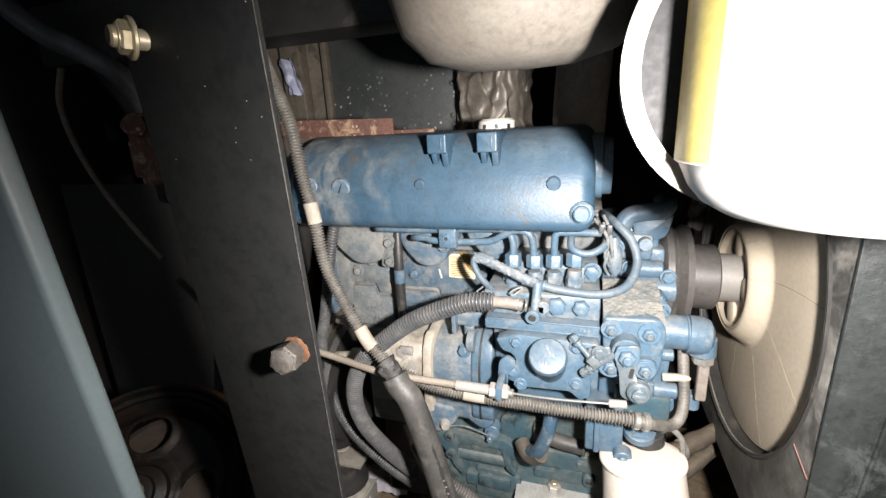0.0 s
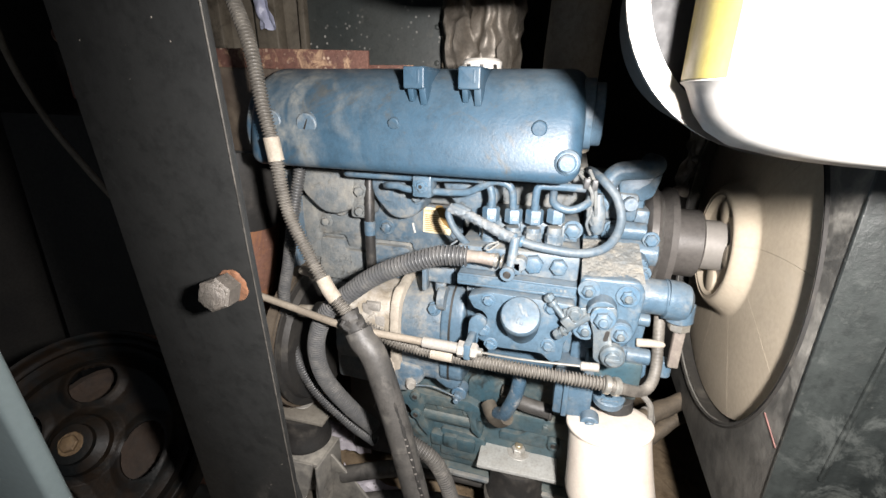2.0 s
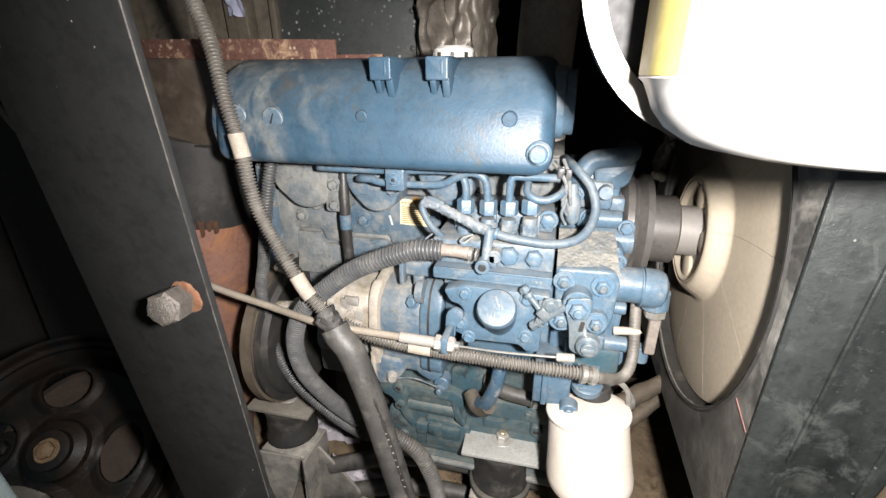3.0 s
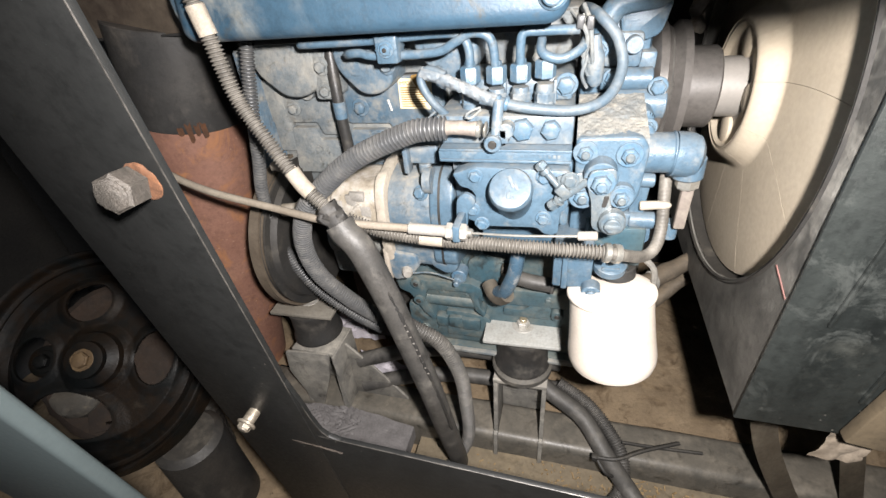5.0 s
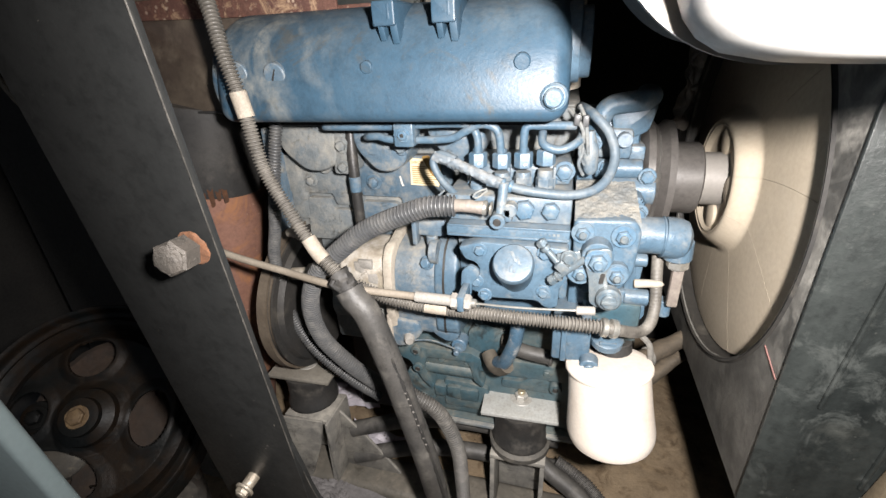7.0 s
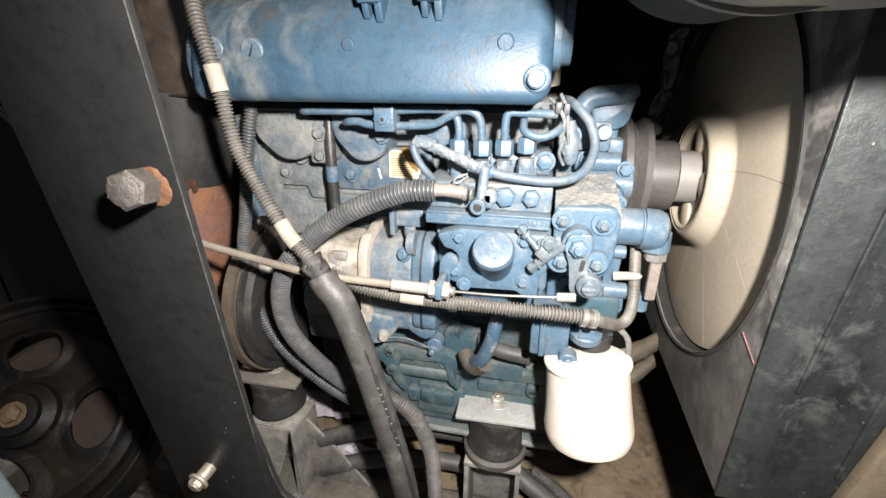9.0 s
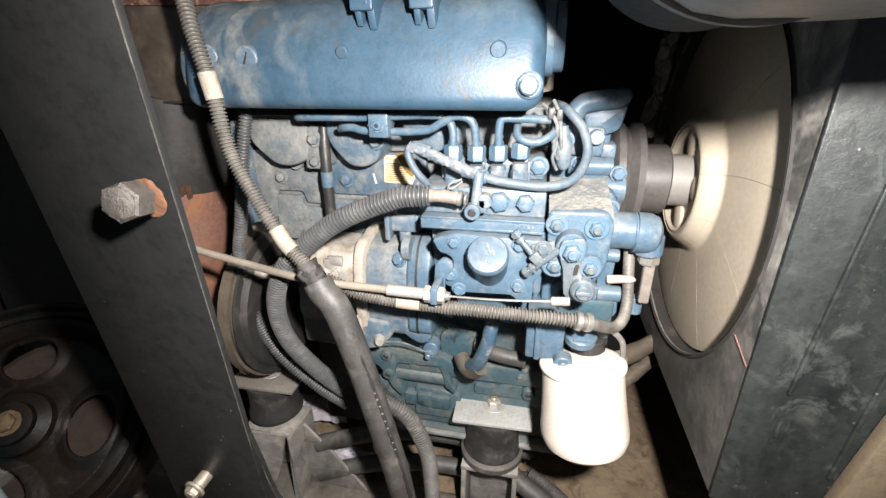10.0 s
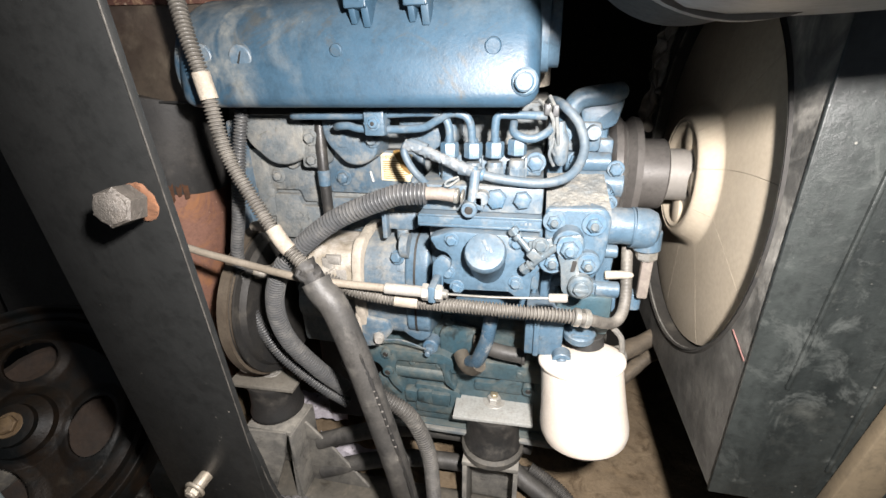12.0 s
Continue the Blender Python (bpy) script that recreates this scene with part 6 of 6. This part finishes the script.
def wheel():
    ob = thing("wheel_hub", (-0.41, 0.46, 0.05), "rusty black steel wheel disc with large oval holes", "wheel")
    c, d = Vector((-0.407, 0.458, 0.269)), Vector((0.326, -0.613, 0.719)).normalized()
    _, a, b = frame_of(d)
    prof = [(0.010, 0.012), (0.010, 0.030), (0.004, 0.037), (0.0, 0.043), (0.0, 0.094), (-0.005, 0.100), (-0.009, 0.106), (-0.001, 0.112), (0.004, 0.117), (-0.003, 0.123), (0.0, 0.128), (0.010, 0.131), (0.013, 0.135), (-0.010, 0.141)]
    # (turn, distance out, half across, half along the ring) of each hole
    holes = [(math.cos(w) * q, math.sin(w) * q, w, h, l) for w, q, h, l in ((1.10, 0.066, 0.025, 0.046), (-0.22, 0.070, 0.022, 0.026), (-1.52, 0.072, 0.023, 0.027), (2.95, 0.066, 0.023, 0.032))]

    def inside(x, y, grow=1.0):
        return any((((x - hx) * math.cos(hw) + (y - hy) * math.sin(hw)) / (hh * grow)) ** 2 + (((y - hy) * math.cos(hw) - (x - hx) * math.sin(hw)) / (hl * grow)) ** 2 < 1 for hx, hy, hw, hh, hl in holes)
    bm = bmesh.new()
    n_r, n_w, grid = 118, 300, []
    for i in range(n_r + 1):
        r = 0.012 + 0.129 * i / n_r
        k = max(q for q in range(len(prof) - 1) if prof[q][1] <= r + 1e-9)
        h = prof[k][0] + (prof[k + 1][0] - prof[k][0]) * (r - prof[k][1]) / (prof[k + 1][1] - prof[k][1])
        row = []
        for w in (2 * math.pi * j / n_w for j in range(n_w)):
            x, y = math.cos(w) * r, math.sin(w) * r
            # the mesh closes up to the rim of each hole, which has a pressed lip
            near = 9.0
            for hx, hy, hw, hh, hl in holes:
                p, t = (x - hx) * math.cos(hw) + (y - hy) * math.sin(hw), (y - hy) * math.cos(hw) - (x - hx) * math.sin(hw)
                q = math.hypot(p / hh, t / hl)
                near = min(near, q)
                if 0.94 < q < 1.06:
                    p, t = p / q, t / q
                    x, y = hx + p * math.cos(hw) - t * math.sin(hw), hy + p * math.sin(hw) + t * math.cos(hw)
            lip = 0.0035 * max(0.0, min(1.0, (1.45 - near) / 0.35))
            row.append(bm.verts.new(c + d * (h + lip) + a * x + b * y))
        grid.append(row)
    for i in range(n_r):
        for j in range(n_w):
            f = (grid[i][j], grid[i][(j + 1) % n_w], grid[i + 1][(j + 1) % n_w], grid[i + 1][j])
            mid = (f[0].co + f[2].co) / 2 - c
            if not inside(mid.dot(a), mid.dot(b)):
                bm.faces.new(f)
    bmesh.ops.recalc_face_normals(bm, faces=bm.faces)
    bmesh.ops.solidify(bm, geom=bm.faces[:], thickness=0.004)
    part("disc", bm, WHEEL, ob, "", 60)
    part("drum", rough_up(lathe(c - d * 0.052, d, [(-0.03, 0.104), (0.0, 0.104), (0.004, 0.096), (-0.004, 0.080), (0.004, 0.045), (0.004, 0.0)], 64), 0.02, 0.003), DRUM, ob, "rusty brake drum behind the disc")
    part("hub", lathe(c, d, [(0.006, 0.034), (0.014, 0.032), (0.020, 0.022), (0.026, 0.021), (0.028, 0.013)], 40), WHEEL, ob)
    part("hub_nut", rough_up(hexagon(c + d * 0.026, d, 0.0095, 0.008, 0.013), 0.006, 0.0008), RUST_NUT, ob, "rusty yellow-brown hub nut")
    # pale casting seen through the largest hole
    q = c - d * 0.030 + a * 0.046 + b * 0.034
    cal = part("caliper", rough_up(join(lathe(q, d, [(-0.02, 0.030), (0.0, 0.029), (0.007, 0.024), (0.010, 0.014), (0.010, 0.0)], 32), lathe(q - a * 0.022 - b * 0.016, d, [(-0.02, 0.018), (0.004, 0.017), (0.009, 0.011), (0.009, 0.0)], 28)), 0.02, 0.005), CALIPER, ob, "dirty pale cast housing behind the disc")
    part("caliper_bolt", hexagon(q - a * 0.020 - b * 0.018 + d * 0.008, d, 0.006, 0.005, 0.009), CALIPER, cal)
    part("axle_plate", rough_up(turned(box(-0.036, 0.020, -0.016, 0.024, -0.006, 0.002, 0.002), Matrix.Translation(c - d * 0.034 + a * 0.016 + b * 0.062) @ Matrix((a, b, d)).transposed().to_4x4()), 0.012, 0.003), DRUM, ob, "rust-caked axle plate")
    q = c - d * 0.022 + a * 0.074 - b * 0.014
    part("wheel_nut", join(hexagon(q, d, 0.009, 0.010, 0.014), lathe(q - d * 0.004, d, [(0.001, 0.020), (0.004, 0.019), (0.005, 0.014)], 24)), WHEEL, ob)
    m = thing("drive_motor", (-0.42, 0.5, -0.1), "greasy black cylindrical hydraulic motor with ribbed hose", "motor")
    part("body", cyl((-0.43, 0.50, -0.17), (-0.41, 0.49, 0.06), 0.055, 0.05, 0.01, 40), BLACK, m)
    part("ribbed_hose", tube([(-0.497, 0.570, 0.180), (-0.487, 0.565, 0.128), (-0.472, 0.560, 0.081), (-0.458, 0.555, 0.017), (-0.456, 0.550, -0.085)], 0.024, 18, 0.006, 0.013), BLACK, m)
    bk = thing("inner_bulkhead", (-0.5, 0.7, 0.2), "dark steel bulkhead sheet behind the wheel", "bulkhead")
    part("sheet", box(-0.95, -0.47, 0.78, 0.79, -0.18, 0.62, 0.002), SHELL, bk)
    part("flange", box(-0.48, -0.465, 0.74, 0.79, -0.18, 0.62, 0.002), SHELL, bk)
    part("chalk_mark", tube([(-0.625, 0.7785, 0.520), (-0.612, 0.7785, 0.516), (-0.600, 0.7785, 0.519), (-0.590, 0.7785, 0.528)], 0.0022, 8), CHALK, bk, "pale blue chalk mark")


wheel()


def extras():
    # dusty elbow hose low behind the filter, grey hose over the wheel, mark on the label
    ob = thing("elbow_hose", (0.28, 0.82, 0.15), "muddy brown rubber hoses beside the oil filter", "hose")
    part("hose", rough_up(tube([(0.221, 0.740, 0.232), (0.246, 0.750, 0.238), (0.275, 0.768, 0.246), (0.310, 0.790, 0.258), (0.360, 0.820, 0.262)], 0.0125, 20), 0.02, 0.002), ELBOW_HOSE, ob)
    part("lower_hose", rough_up(tube([(0.255, 0.780, 0.165), (0.280, 0.795, 0.180), (0.310, 0.815, 0.200), (0.360, 0.850, 0.215)], 0.0110, 20), 0.02, 0.002), ELBOW_HOSE, ob)
    part("clip", cyl((0.249, 0.751, 0.239), (0.255, 0.754, 0.239), 0.0138), BRACKET, ob)
    bm = bmesh.new()
    bmesh.ops.create_grid(bm, x_segments=26, y_segments=18, size=0.5)
    for v in bm.verts:
        a, b = v.co.x, v.co.y
        v.co = Vector((0.396 + a * 0.038 + 0.008 * b, 0.537 + 0.006 * b, 0.236 + b * 0.048 + 0.006 * a)) + noise.noise_vector(Vector((a * 4, b * 4, 3))) * 0.004
    bmesh.ops.solidify(bm, geom=bm.faces[:], thickness=0.0015)
    solid("paper_scrap", bm, PAPER, "torn dirty beige paper scrap hanging under the shroud edge", "paper", angle=60)
    ob = thing("grey_hose", (-0.6, 0.6, 0.83), "smooth grey hose running behind the post", "hose")
    part("hose", tube([(-0.78, 0.62, 0.98), (-0.645, 0.6, 0.882), (-0.581, 0.6, 0.839), (-0.525, 0.6, 0.815), (-0.500, 0.63, 0.780), (-0.515, 0.68, 0.70), (-0.56, 0.72, 0.60)], 0.014, 16), CONDUIT, ob)
    ob = thing("hanging_cable", (-0.751, 0.700, 0.767), "thin brown cable hanging on the bulkhead behind the posts", "cable")
    part("cable", tube([(-0.727, 0.700, 0.823), (-0.753, 0.700, 0.767), (-0.741, 0.700, 0.696), (-0.700, 0.700, 0.617), (-0.647, 0.700, 0.551), (-0.596, 0.700, 0.496)], 0.005, 10), DUSTY_HOSE, ob)
    ob = thing("hinge_bracket", (-0.411, 0.565, 0.686), "rusty brown hinge bracket behind the steel post", "bracket")
    part("plate", rough_up(prism(rounded([(-0.427, 0.733), (-0.385, 0.728), (-0.388, 0.648), (-0.421, 0.645)], 0.008), "y", 0.560, 0.568, 0.002), 0.015, 0.004), RUST_DARK, ob)
    part("arm", box(-0.432, -0.420, 0.562, 0.700, 0.655, 0.700, 0.002), RUST_DARK, ob)
    part("boss", rough_up(cyl((-0.412, 0.562, 0.716), (-0.393, 0.545, 0.717), 0.012), 0.01, 0.002), RUST_DARK, ob)
    ob = thing("filter_strap", (0.22, 0.63, 0.32), "thin dark bracket strap beside the oil filter", "bracket")
    part("strap", tube([(0.208, 0.63, 0.362), (0.222, 0.632, 0.345), (0.226, 0.636, 0.315), (0.224, 0.64, 0.295)], 0.0032, 8), BRACKET, ob)

    bm = bmesh.new()
    bmesh.ops.create_grid(bm, x_segments=12, y_segments=24, size=0.5)
    for v in bm.verts:
        a, b = v.co.x, v.co.y
        v.co = Vector((-0.488 + a * 0.036 - b * 0.020, 0.985 + 0.004 * math.sin(a * 9), 0.815 + b * 0.07)) + noise.noise_vector(Vector((a * 4, b * 4, 8))) * 0.006
    bmesh.ops.solidify(bm, geom=bm.faces[:], thickness=0.002)
    solid("plastic_scrap", bm, mat("lilac_plastic", (0.50, 0.52, 0.66), (0.42, 0.44, 0.58), 0.4, 0, 10, 0.05, 200), "pale lilac plastic sheet scrap tucked behind the panel", "plastic scrap", angle=60)
    # cable ends and clips low on the engine
    ob = thing("cable_clip", (-0.15, 0.59, 0.46), "pale taped cable joint beside the grey conduit", "cable clip")
    part("joint", rough_up(join(tube([(-0.205, 0.63, 0.452), (-0.185, 0.615, 0.458), (-0.165, 0.60, 0.462), (-0.150, 0.592, 0.458)], 0.0055, 12, 0, 0, 0.003), tube([(-0.152, 0.592, 0.468), (-0.146, 0.588, 0.458), (-0.150, 0.588, 0.446)], 0.0035, 8, 0, 0, 0.003)), 0.006, 0.002), TAPE, ob)
    for k, pts in enumerate(([(0.118, 0.668, 0.590), (0.126, 0.655, 0.583), (0.133, 0.652, 0.570), (0.130, 0.654, 0.552)], [(0.128, 0.668, 0.594), (0.134, 0.656, 0.582), (0.137, 0.656, 0.565), (0.140, 0.662, 0.545)])):
        w = thing("sender_wire", pts[0], "thin dusty grey wire over the pump end", "wire", "sender wires")
        part("wire", tube(pts, 0.0020, 8, 0, 0, 0.003), CAST_DUSTY, w)
        part("plug", rough_up(box(pts[1][0] - 0.003, pts[1][0] + 0.003, pts[1][1] - 0.004, pts[1][1] + 0.002, pts[1][2] - 0.006, pts[1][2] + 0.005, 0.0012), 0.006, 0.001), CONDUIT, w, "grey plastic plug")

    crumbs = bmesh.new()
    for k in range(1500):
        x, y = random.uniform(-0.35, 0.62), random.uniform(0.73, 1.05) if k % 3 else random.uniform(0.48, 0.66)
        z = -0.070 + 0.006 * noise.noise(Vector((x * 8, y * 8, 0))) if y > 0.70 else FLOOR_Z + 0.004
        if noise.noise(Vector((x * 7, y * 7, 11))) < random.uniform(-0.4, 0.3):
            continue
        r = random.uniform(0.0008, 0.0040) * random.uniform(0.4, 1.0)
        q = [crumbs.verts.new(Vector((x, y, z)) + Vector(v) * r * random.uniform(0.7, 1.3)) for v in ((1, 0, 0.2), (0, 1, 0.1), (-1, 0, 0.2), (0, -1, 0.1), (0, 0, 1.0), (0, 0, -0.6))]
        for f in ((0, 1, 4), (1, 2, 4), (2, 3, 4), (3, 0, 4), (1, 0, 5), (2, 1, 5), (3, 2, 5), (0, 3, 5)):
            crumbs.faces.new([q[i] for i in f])
    solid("dirt_crumbs", crumbs, FLOOR, "loose crumbs of brown dirt on the belly plate and floor", "dirt", kind="stuff", angle=20)
    # small fittings that crowd the engine's side
    for x, y, z, r, m in ((-0.012, 0.700, 0.470, 0.006, BOLT), (-0.030, 0.728, 0.490, 0.007, BLUE_DUSTY), (0.020, 0.690, 0.520, 0.006, BLUE_DUSTY), (0.050, 0.665, 0.520, 0.005, BOLT), (0.195, 0.66, 0.49, 0.006, BOLT),
                          (0.186, 0.66, 0.425, 0.006, BOLT), (0.150, 0.66, 0.398, 0.0065, BOLT), (0.20, 0.66, 0.345, 0.006, BOLT), (0.045, 0.664, 0.385, 0.006, BOLT), (0.100, 0.664, 0.375, 0.006, BOLT),
                          (-0.006, 0.665, 0.345, 0.0065, BOLT), (0.165, 0.70, 0.29, 0.007, PAN_BLUE), (0.015, 0.706, 0.300, 0.006, PAN_BLUE)):
        part("small_bolt", hexagon((x, y, z), (0, -1, 0), r, 0.007, r * 1.35), m, engine)
    part("lower_bracket", join(box(-0.052, -0.012, 0.655, 0.70, 0.448, 0.470, 0.003), box(-0.050, -0.044, 0.645, 0.66, 0.440, 0.472, 0.0015), cyl((-0.03, 0.66, 0.448), (-0.03, 0.66, 0.436), 0.007)), BLUE_DUSTY, engine)
    part("pump_stay", prism(rounded([(0.002, 0.475), (0.026, 0.475), (0.024, 0.400), (0.006, 0.400)], 0.006), "y", 0.655, 0.672, 0.002), BLUE_DUSTY, engine)
    part("gear_flange", join(prism(rounded([(0.186, 0.500), (0.200, 0.492), (0.206, 0.440), (0.204, 0.40), (0.190, 0.395), (0.188, 0.44)], 0.004), "y", 0.650, 0.662, 0.002), prism(rounded([(0.180, 0.405), (0.212, 0.400), (0.214, 0.372), (0.200, 0.360), (0.182, 0.372)], 0.005), "y", 0.645, 0.660, 0.002)), BLUE, engine)
    for x in (0.0165, 0.060, 0.108):
        part("neck_rib", box(x - 0.0015, x + 0.0015, 0.660, 0.70, 0.512, 0.534, 0.0008), BLUE_DUSTY, engine)

    bm = bmesh.new()
    bmesh.ops.create_grid(bm, x_segments=16, y_segments=60, size=0.5)
    for v in bm.verts:
        a, b = v.co.x, v.co.y
        v.co = Vector((0.268 + a * 0.020 + b * 0.012, 0.87 + 0.01 * a, 0.60 + b * 0.13)) + noise.noise_vector(Vector((a * 3, b * 9, 6))) * 0.009
    bmesh.ops.solidify(bm, geom=bm.faces[:], thickness=0.001)
    solid("foil_strip", bm, FOIL, "crumpled foil heat strip hanging beside the shroud", "heat shield", angle=60)

    for x0, x1, z0, z1 in ((-0.035, -0.004, 0.245, 0.288), (0.004, 0.028, 0.245, 0.296), (0.034, 0.062, 0.245, 0.290)):
        out = [(x0, z0), (x1, z0), (x1 - 0.004, z1 - 0.010), ((x0 + x1) / 2, z1), (x0 + 0.004, z1 - 0.010)]
        part("cast_arch", prism(rounded(out, 0.008, 4), "y", 0.7075, 0.718, 0.003, 2, "low"), PAN_BLUE, engine)
    part("pan_flange", box(-0.094, 0.195, 0.697, 0.706, 0.100, 0.106, 0.0015), CAST_DUSTY, engine, "pale scraped pan edge")


extras()
